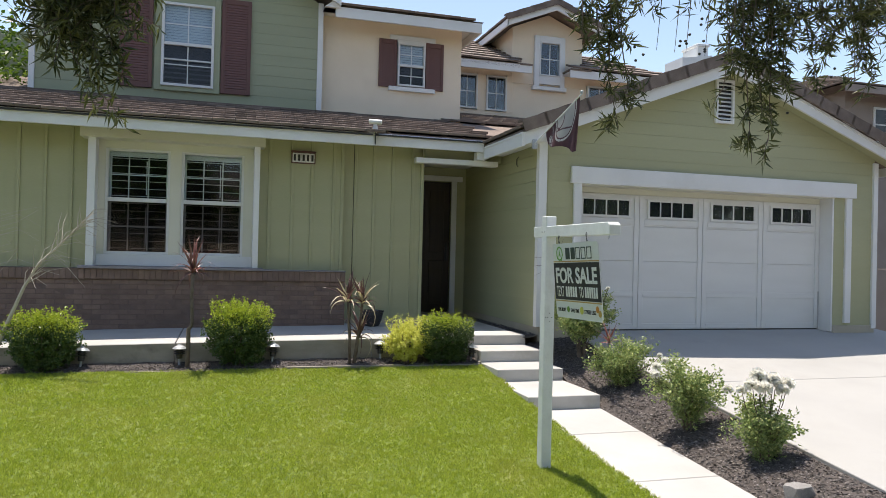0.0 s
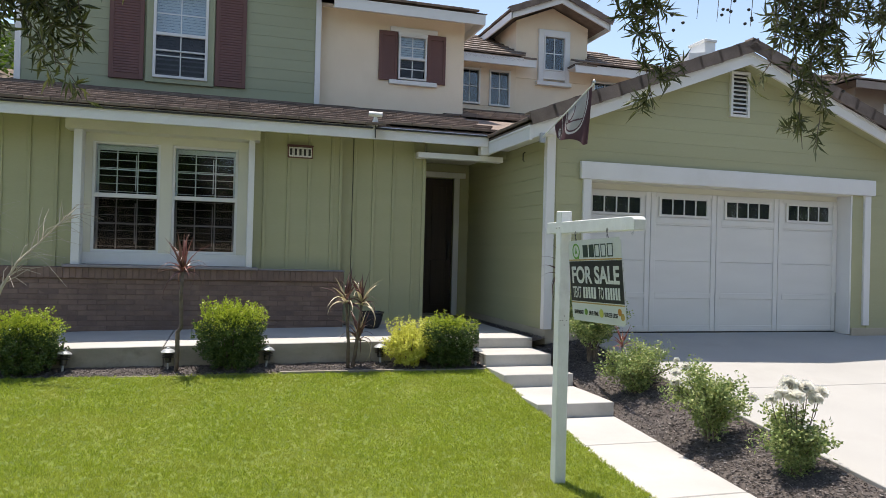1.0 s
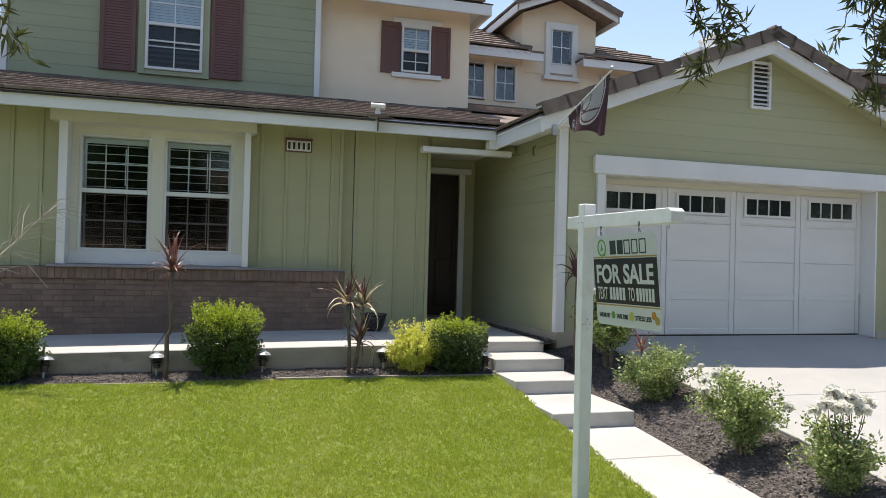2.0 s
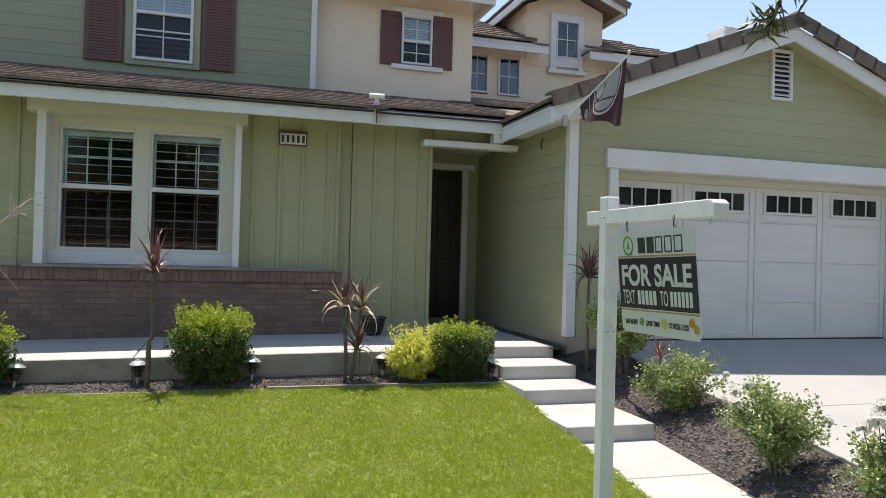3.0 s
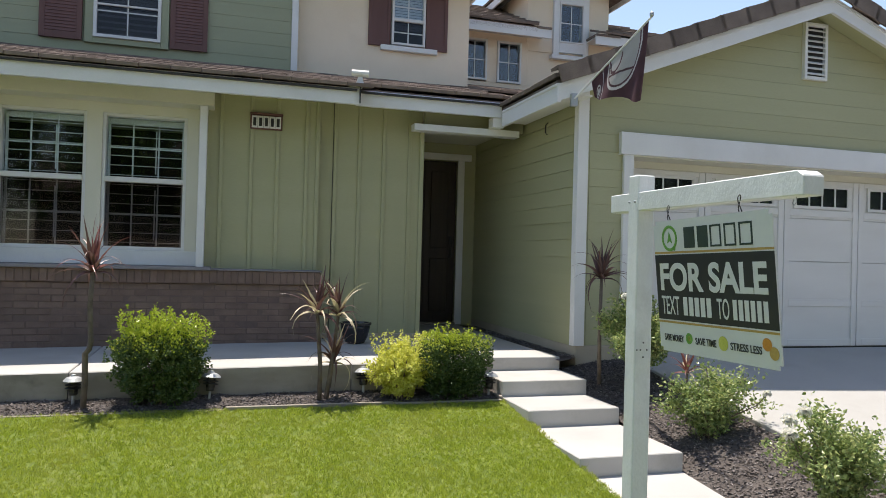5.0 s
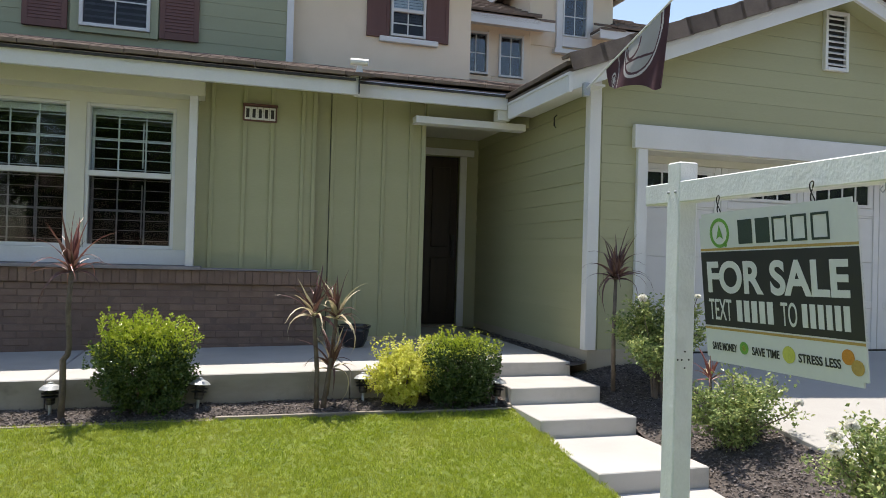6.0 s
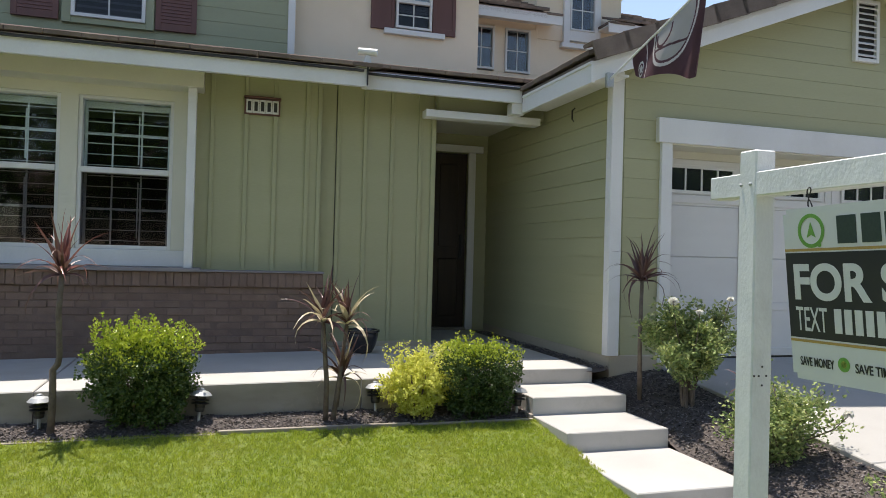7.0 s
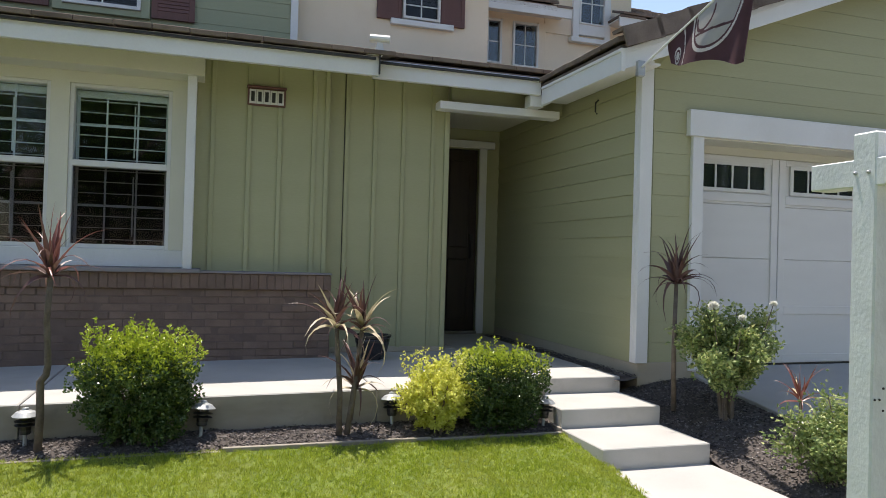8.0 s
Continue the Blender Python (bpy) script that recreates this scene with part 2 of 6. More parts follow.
def pierced(x0, x1, y0, y1, z0, z1, holes):
    """A wall with rectangular openings, given as (x0, x1, z0, z1)."""
    bm = bmesh.new()
    xs_ = sorted({x0, x1, *(h[0] for h in holes), *(h[1] for h in holes)})
    zs_ = sorted({z0, z1, *(h[2] for h in holes), *(h[3] for h in holes)})
    for a, b in zip(xs_, xs_[1:]):
        for c, d in zip(zs_, zs_[1:]):
            if not any(h[0] < (a + b) / 2 < h[1] and h[2] < (c + d) / 2 < h[3] for h in holes):
                box(a, b, y0, y1, c, d, 0.0, bm)
    bmesh.ops.remove_doubles(bm, verts=bm.verts[:], dist=0.0005)
    seen = {}
    for f in bm.faces[:]:
        seen.setdefault(tuple(round(q, 3) for q in f.calc_center_median()), []).append(f)
    bmesh.ops.delete(bm, geom=[f for fs in seen.values() if len(fs) > 1 for f in fs], context="FACES_ONLY")
    return bm


# ---- ground ----
def walk_z(y):
    return -0.175 - 0.07 * (5.8 - y)


def drive_z(y):
    return 0.415 - 0.115 * (8.3 - y) if y > -1.0 else -0.6545 - 0.03 * (-1.0 - y)


def lawn_z(x, y):
    near = -0.274 + 0.116 * (y - 4.22) if y > 4.22 else -0.274 - 0.065 * (4.22 - y)
    return max(near, -0.72) + 0.012 * noise.noise((x * 0.8, y * 0.8, 0.0))


def bed_left_z(x, y):
    return 0.075 + 0.2 * (y - 7.3) + 0.006 * min(x, 1.0) + 0.012 * noise.noise((x * 3, y * 3, 4.0))


def bed_right_z(x, y):
    f = min(max((x - 3.66) / 0.79, 0), 1)
    low = walk_z(y) - 0.01 if y < 5.8 else -0.175 + 0.19 * (y - 5.8)
    return (1 - f) * low + f * (drive_z(y) - 0.03) + 0.012 * noise.noise((x * 3, y * 3, 9.0)) + 0.03 * math.sin(math.pi * f)


def sheet(x0, x1, y0, y1, nx, ny, height):
    bm = bmesh.new()
    rows = [[bm.verts.new((x0 + (x1 - x0) * i / nx, y0 + (y1 - y0) * j / ny, 0)) for i in range(nx + 1)] for j in range(ny + 1)]
    for row in rows:
        for v in row:
            v.co.z = height(v.co.x, v.co.y)
    for a, b in zip(rows, rows[1:]):
        for i in range(nx):
            bm.faces.new((a[i], a[i + 1], b[i + 1], b[i]))
    return bm


def far_z(x, y):
    return -0.9


setting("ground", sheet(-900, 900, -900, 900, 12, 12, far_z), SOIL, "dry earth ground reaching out past the lots", "ground")
setting("road", box(-60, 60, -12, -4.5, -0.95, -0.80), ASPHALT, "grey asphalt street in front of the house", "road")
setting("pavement", box(-60, 60, -4.4, -2.6, -0.95, -0.74, 0.01), CONCRETE, "pale concrete pavement along the street", "pavement")
lawn = setting("lawn", sheet(-9.0, 2.80, -2.5, 7.34, 60, 50, lawn_z), TURF, "bright green mown lawn sloping to the street", "lawn")
setting("flower_bed_1", sheet(-9.0, 2.80, 7.30, 7.70, 80, 8, bed_left_z), SOIL, "narrow dark bark-mulch bed before the porch", "flower bed")
setting("flower_bed_2", sheet(3.655, 4.47, -2.5, 8.05, 14, 90, bed_right_z), SOIL, "dark bark-mulch bed between walkway and driveway", "flower bed")


def slab(x0, x1, ya, yb, za, zb, deep=0.25, bevel=0.007):
    """A sloping slab whose top runs from za at ya to zb at yb."""
    bm = prism([(ya, za - deep), (yb, zb - deep), (yb, zb), (ya, za)], "x", x0, x1)
    edges = [e for e in bm.edges if all(v.co.z > min(za, zb) - deep / 2 for v in e.verts)]
    bmesh.ops.bevel(bm, geom=edges, offset=bevel, segments=1, affect="EDGES")
    return bm


walkway = root("walkway", "pale concrete walkway slabs leading up to the steps", "walkway", kind="structure")
for ya, yb in ((4.96, 5.80), (3.74, 4.95), (2.53, 3.73), (1.31, 2.52), (0.1, 1.3), (-1.2, 0.09), (-2.6, -1.21)):
    part("slab", slab(2.80, 3.66, ya, yb, walk_z(ya), walk_z(yb)), CONCRETE, walkway)

driveway = root("driveway", "wide pale concrete driveway sloping down from the garage", "driveway", kind="structure")
for ya, yb in ((5.63, 8.28), (2.62, 5.62), (-0.4, 2.61), (-2.6, -0.41)):
    for xa, xb in ((4.45, 10.2),):
        part("slab", slab(xa, xb, ya, yb, drive_z(ya), drive_z(yb), 0.3, 0.007), DRIVE, driveway)

steps = root("front_steps", "four wide pale concrete steps rising to the porch", "steps", kind="structure")
for front, back, top in ((5.80, 6.80, -0.03), (6.745, 7.40, 0.115), (7.36, 8.0, 0.26), (7.96, 8.5, 0.395)):
    bm = box(2.795, 3.66, front, back, top - 0.45, top)
    bmesh.ops.bevel(bm, geom=[e for e in bm.edges if all(v.co.z > top - 0.1 for v in e.verts)], offset=0.007, segments=1, affect="EDGES")
    ob = part("step", bm, CONCRETE, steps)
    # Upright faces use the lightened copy to lift their shade.
    ob.data.materials.append(RISER)
    for poly in ob.data.polygons:
        poly.material_index = 1 if abs(poly.normal.z) < 0.2 else 0

porch = root("porch", "raised concrete porch slab with a shaded back", "porch", kind="structure")


def porch_z(x):
    return 0.40 if x > 1.0 else 0.40 + 0.0165 * (x - 1.0)


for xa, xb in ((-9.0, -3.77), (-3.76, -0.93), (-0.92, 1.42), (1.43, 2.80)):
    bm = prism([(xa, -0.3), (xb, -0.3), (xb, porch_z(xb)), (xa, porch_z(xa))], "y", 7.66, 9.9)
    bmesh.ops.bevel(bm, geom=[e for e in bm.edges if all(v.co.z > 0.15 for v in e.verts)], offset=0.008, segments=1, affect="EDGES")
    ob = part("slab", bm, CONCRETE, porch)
    # Front faces take the darker concrete that carries both shade and weathering.
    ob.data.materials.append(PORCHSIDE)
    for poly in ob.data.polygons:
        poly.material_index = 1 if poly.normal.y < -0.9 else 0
part("slab", box(2.805, 3.62, 8.52, 11.6, -0.3, 0.40, 0.012), CONCRETE, porch)
part("slab", box(2.3, 2.80, 9.91, 11.6, -0.3, 0.40, 0.012), CONCRETE, porch)
setting("flower_bed_3", sheet(3.60, 3.87, 7.9, 11.4, 4, 30, lambda x, y: 0.37 + 0.03 * noise.noise((x * 9, y * 5, 2))), SOIL, "thin strip of dark mulch along the garage side wall", "flower bed")
edging = root("bed_edging", "weathered grey-brown edging boards along the lawn", "edging", kind="structure")
for i, (xa, xb) in enumerate(((-9, -6.4), (-6.39, -3.9), (-3.89, -1.45), (-1.44, 0.32), (0.33, 1.75), (1.76, 2.78))):
    bm = box(xa, xb, 7.305, 7.335, -0.1, 0.105 + 0.008 * min((xa + xb) / 2, 1.0) - 0.01 * (i % 2), 0.004)
    part("board", bm, EDGEWOOD, edging)
bm = box(2.765, 2.79, 7.33, 7.66, -0.05, 0.13, 0.004)
part("board", bm, EDGEWOOD, edging)


# ---- siding and walls ----
def lap_board(p0, p1, q0, q1, z0, z1, out, material, parent, proud=0.0085):
    """One lap-siding board: bottom edge p0 to p1, top edge q0 to q1 in plan, out is its outward normal."""
    o = Vector(out)
    vs = []
    for (a, z, d) in ((p0, z0, proud), (p1, z0, proud), (q1, z1, 0.004), (q0, z1, 0.004)):
        vs.append(Vector((a[0], a[1], z)) + o * d)
    for (a, z) in ((p0, z0), (p1, z0), (q1, z1), (q0, z1)):
        vs.append(Vector((a[0], a[1], z)) - o * 0.004)
    me = mesh_of("siding_board", vs, [(0, 1, 2, 3), (7, 6, 5, 4), (0, 4, 5, 1), (1, 5, 6, 2), (2, 6, 7, 3), (3, 7, 4, 0)], material)
    return part("siding_board", me, None, parent)


RIDGE_X, RAKE = 6.84, 0.385


def gable_top(x):
    return 4.385 - RAKE * abs(x - RIDGE_X)


wall_g = root("wall_garage", "green lap-sided garage gable wall with white trim", "wall", kind="structure")
prof = [(3.88, 0.45), (4.50, 0.45), (4.50, 2.56), (9.03, 2.56), (9.03, 0.45), (9.84, 0.45), (9.84, gable_top(9.84)), (RIDGE_X, gable_top(RIDGE_X)), (3.88, gable_top(3.88))]
part("wall_body", prism(prof, "y", 8.03, 8.16), GREEN, wall_g)
COURSE = 0.19
for i in range(22):
    z0 = 0.49 + COURSE * i
    z1 = z0 + COURSE - 0.002
    spans = [(3.985, 4.40), (9.03, 9.26), (9.33, 9.80)] if z1 < 2.6 else ([(3.985, 4.35), (9.40, 9.80)] if z0 < 2.75 else [(3.985, 9.80)])
    if z0 > 2.75:
        for a, b in spans:
            half0, half1 = (4.36 - z0) / RAKE, (4.36 - min(z1, 4.355)) / RAKE
            p = (max(a, RIDGE_X - half0), min(b, RIDGE_X + half0))
            q = (max(a, RIDGE_X - half1), min(b, RIDGE_X + half1))
            if p[1] - p[0] > 0.05:
                lap_board((p[0], 8.03), (p[1], 8.03), (q[0], 8.03), (q[1], 8.03), z0, min(z1, 4.355), (0, -1, 0), GREEN, wall_g)
    else:
        for a, b in spans:
            lap_board((a, 8.03), (b, 8.03), (a, 8.03), (b, 8.03), z0, z1, (0, -1, 0), GREEN, wall_g)
part("header_trim", box(4.33, 9.42, 7.965, 8.03, 2.56, 2.80, 0.004), WHITE, wall_g, "white header board over the garage door")
part("trim_board", box(4.38, 4.50, 7.985, 8.03, 0.42, 2.56, 0.004), WHITE, wall_g)
part("trim_board", box(9.235, 9.355, 7.985, 8.03, 0.54, 2.56, 0.004), WHITE, wall_g)
part("corner_board", box(3.82, 3.945, 7.975, 8.03, 0.50, 3.20, 0.004), WHITE, wall_g)
part("corner_board", box(3.82, 3.875, 8.03, 8.075, 0.50, 3.10, 0.004), WHITE, wall_g)
part("corner_board", box(9.79, 9.88, 7.985, 8.03, 0.45, 3.16, 0.004), WHITE, wall_g)
for a, b in ((3.86, 4.44), (9.03, 9.86)):
    part("foundation", box(a, b, 8.0, 8.16, 0.1, 0.50, 0.006), FOUNDATION, wall_g)
# soffit and jambs of the garage opening
part("jamb", box(4.44, 4.50, 8.03, 8.42, 0.40, 2.56), WHITE, wall_g)
part("jamb", box(9.00, 9.03, 8.03, 8.42, 0.40, 2.56), WHITE, wall_g)
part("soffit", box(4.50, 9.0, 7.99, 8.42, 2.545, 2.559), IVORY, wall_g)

wall_s = root("wall_garage_side", "shaded green lap-sided wall beside the entry", "wall", kind="structure")
part("wall_body", box(3.875, 3.98, 8.16, 12.3, 0.45, 3.3), GREEN, wall_s)
for i in range(14):
    z0 = 0.49 + COURSE * i
    lap_board((3.875, 8.12), (3.875, 11.42), (3.875, 8.12), (3.875, 11.42), z0, z0 + COURSE - 0.002, (-1, 0, 0), GREEN, wall_s, 0.015)
part("foundation", box(3.862, 3.98, 8.03, 11.42, 0.1, 0.49, 0.006), FOUNDATION, wall_s)
part("hook", tube([(3.81, 8.72, 2.98), (3.78, 8.72, 2.95), (3.78, 8.72, 2.86), (3.80, 8.72, 2.84)], [0.008] * 4, 6), BLACK, wall_s)

wall_r = setting("wall_garage_right", box(9.72, 9.84, 8.16, 16.0, 0.2, 3.3), GREEN, "green side wall of the garage", "wall")


def batten_wall(name, x0, x1, y, z0, z1, battens, label, thick=0.14):
    w = root(name, label, "wall", kind="structure")
    part("wall_body", box(x0, x1, y, y + thick, z0, z1), GREEN, w)
    for b in battens:
        part("batten", box(b - 0.021, b + 0.021, y - 0.02, y + 0.002, z0 + 0.005, z1, 0.003), GREEN, w)
    return w


wall_1 = batten_wall("wall_front", 0.05, 1.31, 9.60, 1.18, 3.25, (0.21, 0.54, 0.83, 1.16, 1.285), "green board-and-batten front wall above a brick base")
wall_1b = batten_wall("wall_front_left", -9.0, -2.22, 9.60, 1.18, 3.25, [-2.45 - 0.325 * i for i in range(19)], "green board-and-batten wall beside the large window")
wall_2 = batten_wall("wall_entry", 1.31, 2.585, 9.72, 0.44, 3.28, (1.51, 1.80, 2.10, 2.42), "green board-and-batten wall next to the front door")
part("corner_board", box(2.545, 2.60, 9.69, 9.72, 0.44, 3.0, 0.004), GREEN, wall_2)
part("skirting", box(1.31, 2.60, 9.70, 9.74, 0.40, 0.455, 0.004), FOUNDATION, wall_2)
# Thin black strip paints the shadow line along this batten's side.
part("joint_gap", box(1.482, 1.4875, 9.712, 9.722, 0.46, 3.27), BLACK, wall_2, "thin black strip for the shadow line beside a batten")
# Unseen rear and side walls, added to close the rooms against stray light.
setting("wall_back", box(-9.0, 11.5, 15.9, 16.0, -0.9, 6.0), SAGE, "unseen rear wall added to keep light out of the rooms", "wall")
setting("wall_left", box(-9.05, -8.95, 9.6, 15.9, -0.9, 5.1), SAGE, "unseen far side wall added to keep light out of the rooms", "wall")
# Floor and inner wall get the near-black colour in place of room shade.
setting("floor_inside", box(-8.95, 2.46, 9.75, 15.9, 0.3, 0.40), DARKROOM, "near-black floor standing for the unlit front room", "floor")
setting("wall_room", box(-8.9, 2.46, 13.0, 13.1, 0.4, 3.2), DARKROOM, "near-black inner wall standing for the unlit front room", "wall")
setting("wall_below_window", box(-9.0, 1.31, 9.605, 9.74, 0.2, 1.22), GREEN, "wall behind the brick base", "wall")
wall_e = root("wall_entry_side", "green side wall of the entry recess", "wall", kind="structure")
part("wall_body", box(2.46, 2.585, 9.95, 11.42, 0.40, 3.2), GREEN, wall_e)
wall_d = root("wall_door", "shaded green wall around the front door", "wall", kind="structure")
part("wall_body", prism([(2.585, 0.40), (2.70, 0.40), (2.70, 2.83), (3.585, 2.83), (3.585, 0.40), (3.875, 0.40), (3.875, 3.2), (2.585, 3.2)], "y", 11.42, 11.55), GREEN, wall_d)
for a, b in ((2.60, 2.70), (3.585, 3.685)):
    part("door_casing", box(a, b, 11.385, 11.42, 0.40, 2.84, 0.004), WHITE, wall_d)
part("door_casing", box(2.56, 3.79, 11.375, 11.42, 2.84, 2.935, 0.004), WHITE, wall_d)
part("threshold", box(2.70, 3.585, 11.36, 11.55, 0.40, 0.43, 0.004), EDGEWOOD, wall_d)
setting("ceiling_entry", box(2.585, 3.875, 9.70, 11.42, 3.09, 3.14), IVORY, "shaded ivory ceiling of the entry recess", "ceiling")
beam = root("entry_beam", "white trim beam across the entry opening", "beam", kind="structure")
part("board", box(2.40, 3.745, 9.42, 9.58, 2.905, 2.985, 0.004), WHITE, beam)
part("wall_body", box(2.585, 3.875, 9.60, 9.70, 2.985, 3.25), GREEN, beam)
part("block", box(3.34, 3.49, 9.29, 9.44, 2.985, 3.11, 0.004), WHITE, beam)

front_door = root("door_1", "closed dark brown panelled front door", "door", (2.70, 11.47, 0.43), kind="structure")
part("leaf", box(0.005, 0.88, 0.0, 0.05, 0.0, 2.395, 0.004), DOORBROWN, front_door)
for z0, z1 in ((0.15, 0.95), (1.1, 2.25)):
    for x0, x1 in ((0.12, 0.40), (0.49, 0.77)):
        part("panel", box(x0, x1, -0.012, 0.003, z0, z1, 0.01), DOORBROWN, front_door)
h = part("door_handle", tube([(0.81, -0.05, 0.98), (0.81, -0.05, 1.2)], [0.012, 0.012], 8), BLACK, front_door, "dark metal door handle")
part("lock_plate", box(0.79, 0.84, -0.03, 0.0, 0.95, 1.28, 0.004), BLACK, h)

# ---- brick base ----
brick_wall = root("wall_brick_base", "brown brick wainscot under the large window", "wall", kind="structure")
part("mortar_bed", box(-9.0, 1.335, 9.381, 9.60, 0.2, 1.09), MORTAR, brick_wall)

# ---- garage door ----
gd = root("garage_door", "closed white sectional garage door with small windows", "garage door", (4.50, 8.30, 0.415), kind="structure")
W4, GH = 4.50 / 4, 2.05
part("backing", box(0, 4.50, 0.02, 0.05, 0, GH), DOORWHITE, gd)
part("bottom_seal", box(0.0, 4.50, -0.004, 0.05, -0.015, 0.012), BLACK, gd, "black rubber bottom seal")
ROWS_Z = ((0.012, 0.52), (0.525, 1.045), (1.05, 1.57), (1.575, GH))
for i in range(4):
    x0 = i * W4
    for j, (z0, z1) in enumerate(ROWS_Z):
        part("panel", box(x0 + 0.0015, x0 + W4 - 0.0015, 0.002, 0.022, z0, z1, 0.003), DOORWHITE, gd)
    # raised stiles and rails of one carriage leaf
    for a, b in ((0.004, 0.085), (W4 - 0.085, W4 - 0.004)):
        part("stile", box(x0 + a, x0 + b, -0.014, 0.003, 0.015, GH - 0.003, 0.004), DOORWHITE, gd)
    for z0, z1 in ((0.015, 0.10), (0.50, 0.585), (GH - 0.065, GH - 0.003)):
        part("rail", box(x0 + 0.085, x0 + W4 - 0.085, -0.012, 0.003, z0, z1, 0.004), DOORWHITE, gd)
    part("rail", box(x0 + 0.085, x0 + W4 - 0.085, -0.012, 0.003, 1.60, 1.685, 0.004), DOORWHITE, gd)
    # Near-black board behind the panes stands for the unlit garage.
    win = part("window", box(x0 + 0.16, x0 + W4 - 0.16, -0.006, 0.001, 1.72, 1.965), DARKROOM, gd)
    for k in range(4):
        w = (W4 - 0.34) / 4
        a = x0 + 0.17 + k * w
        pane = part("pane", box(a + 0.008, a + w - 0.008, -0.011, -0.008, 1.735, 1.95), GLASS, win)
        part("muntin", box(a - 0.010, a + 0.010, -0.018, -0.003, 1.72, 1.965, 0.003), DOORWHITE, win)
    part("muntin", box(x0 + W4 - 0.18, x0 + W4 - 0.16, -0.018, -0.003, 1.72, 1.965, 0.003), DOORWHITE, win)
    for z0, z1 in ((1.695, 1.73), (1.955, 1.99)):
        part("window_frame", box(x0 + 0.136, x0 + W4 - 0.136, -0.021, -0.003, z0, z1, 0.003), DOORWHITE, win)
    for a in (x0 + 0.135, x0 + W4 - 0.17):
        part("window_frame", box(a, a + 0.035, -0.02, -0.003, 1.695, 1.99, 0.003), DOORWHITE, win)
part("side_track", box(4.385, 4.42, -0.03, -0.005, 0.0, 0.62, 0.008), RISER, gd, "worn peeling door edge").location = (0.085, 0.012, 0)
part("top_stop", box(-0.02, 4.52, 0.0, 0.06, GH, 2.145, 0.004), IVORY, gd, "ivory board above the door")

# ---- large front window ----
win1 = root("window_1", "large white double window with dark interior and louvred shutters", "window", kind="structure")
part("header", box(-2.31, 0.125, 9.32, 9.62, 2.975, 3.135, 0.004), IVORY, win1)
part("wall_above", box(-2.22, 0.05, 9.60, 9.74, 2.985, 3.25), GREEN, win1)
for a, b in ((-2.215, -2.115), (-0.02, 0.06)):
    part("side_trim", box(a, b, 9.37, 9.62, 1.215, 2.985, 0.004), WHITE, win1)
PANES = ((-2.025, -1.175), (-1.02, -0.155))
xs = [-2.115, PANES[0][0], PANES[0][1], PANES[1][0], PANES[1][1], -0.02]
for a, b in ((xs[0], xs[1]), (xs[2], xs[3]), (xs[4], xs[5])):
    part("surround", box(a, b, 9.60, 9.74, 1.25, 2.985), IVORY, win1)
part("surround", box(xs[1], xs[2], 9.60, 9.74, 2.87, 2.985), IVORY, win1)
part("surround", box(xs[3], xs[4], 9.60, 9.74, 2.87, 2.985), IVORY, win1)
part("surround", box(xs[0], xs[5], 9.58, 9.60, 1.226, 1.385, 0.004), WHITE, win1)
part("surround", box(xs[1], xs[2], 9.60, 9.74, 1.25, 1.385), WHITE, win1)
part("surround", box(xs[3], xs[4], 9.60, 9.74, 1.25, 1.385), WHITE, win1)
part("window_sill", box(-2.3, 0.14, 9.30, 9.60, 1.185, 1.224, 0.006), SILL, win1, "grey sloping sill on the brick")
for a, b in PANES:
    frame_p = part("window_frame", box(a, a + 0.035, 9.62, 9.76, 1.385, 2.87, 0.004), SLATWHITE, win1)
    part("stile", box(b - 0.035, b, 9.62, 9.76, 1.385, 2.87, 0.004), SLATWHITE, frame_p)
    for z0, z1, yy in ((1.385, 1.425, 9.62), (2.125, 2.18, 9.60), (2.84, 2.87, 9.62)):
        part("rail", box(a + 0.035, b - 0.035, yy, 9.76, z0, z1, 0.004), SLATWHITE, frame_p)
    upper = part("pane", box(a + 0.035, b - 0.035, 9.70, 9.704, 2.18, 2.84), GLASS, win1)
    lower = part("pane", box(a + 0.035, b - 0.035, 9.665, 9.669, 1.425, 2.125), SCREEN, win1, "lower pane behind a dark insect screen")
    for p in (upper, lower):
        p.visible_shadow = False
    for i in (1, 2):
        gx = a + 0.035 + (b - a - 0.07) * i / 3
        part("muntin", box(gx - 0.008, gx + 0.008, 9.706, 9.714, 2.18, 2.84), SLATWHITE, upper)
        part("muntin", box(gx - 0.008, gx + 0.008, 9.706, 9.714, 1.425, 2.125), SLATWHITE, lower)
    part("muntin", box(a + 0.035, b - 0.035, 9.706, 9.714, 2.502, 2.518), SLATWHITE, upper)
    part("muntin", box(a + 0.035, b - 0.035, 9.706, 9.714, 1.767, 1.783), SLATWHITE, lower)
    shutter = part("louvre_shutter", box(a + 0.03, b - 0.03, 9.775, 9.80, 2.775, 2.84, 0.004), SLATWHITE, win1, "white louvred interior shutter, slats open")
    for cx in (a + 0.035, b - 0.06):
        part("stile", box(cx, cx + 0.025, 9.775, 9.80, 1.42, 2.78), SLATWHITE, shutter)
    for i in range(13):
        z = 1.47 + i * 0.107
        bm = box(a + 0.05, b - 0.05, 9.80, 9.835, z - 0.003, z + 0.003)
        part("slat", bm, SLATWHITE, shutter)
    cx = (a + b) / 2 + 0.10
    for z0, z1 in ((1.50, 2.06), (2.24, 2.72)):
        part("tilt_rod", box(cx - 0.006, cx + 0.006, 9.765, 9.775, z0, z1), SLATWHITE, shutter)

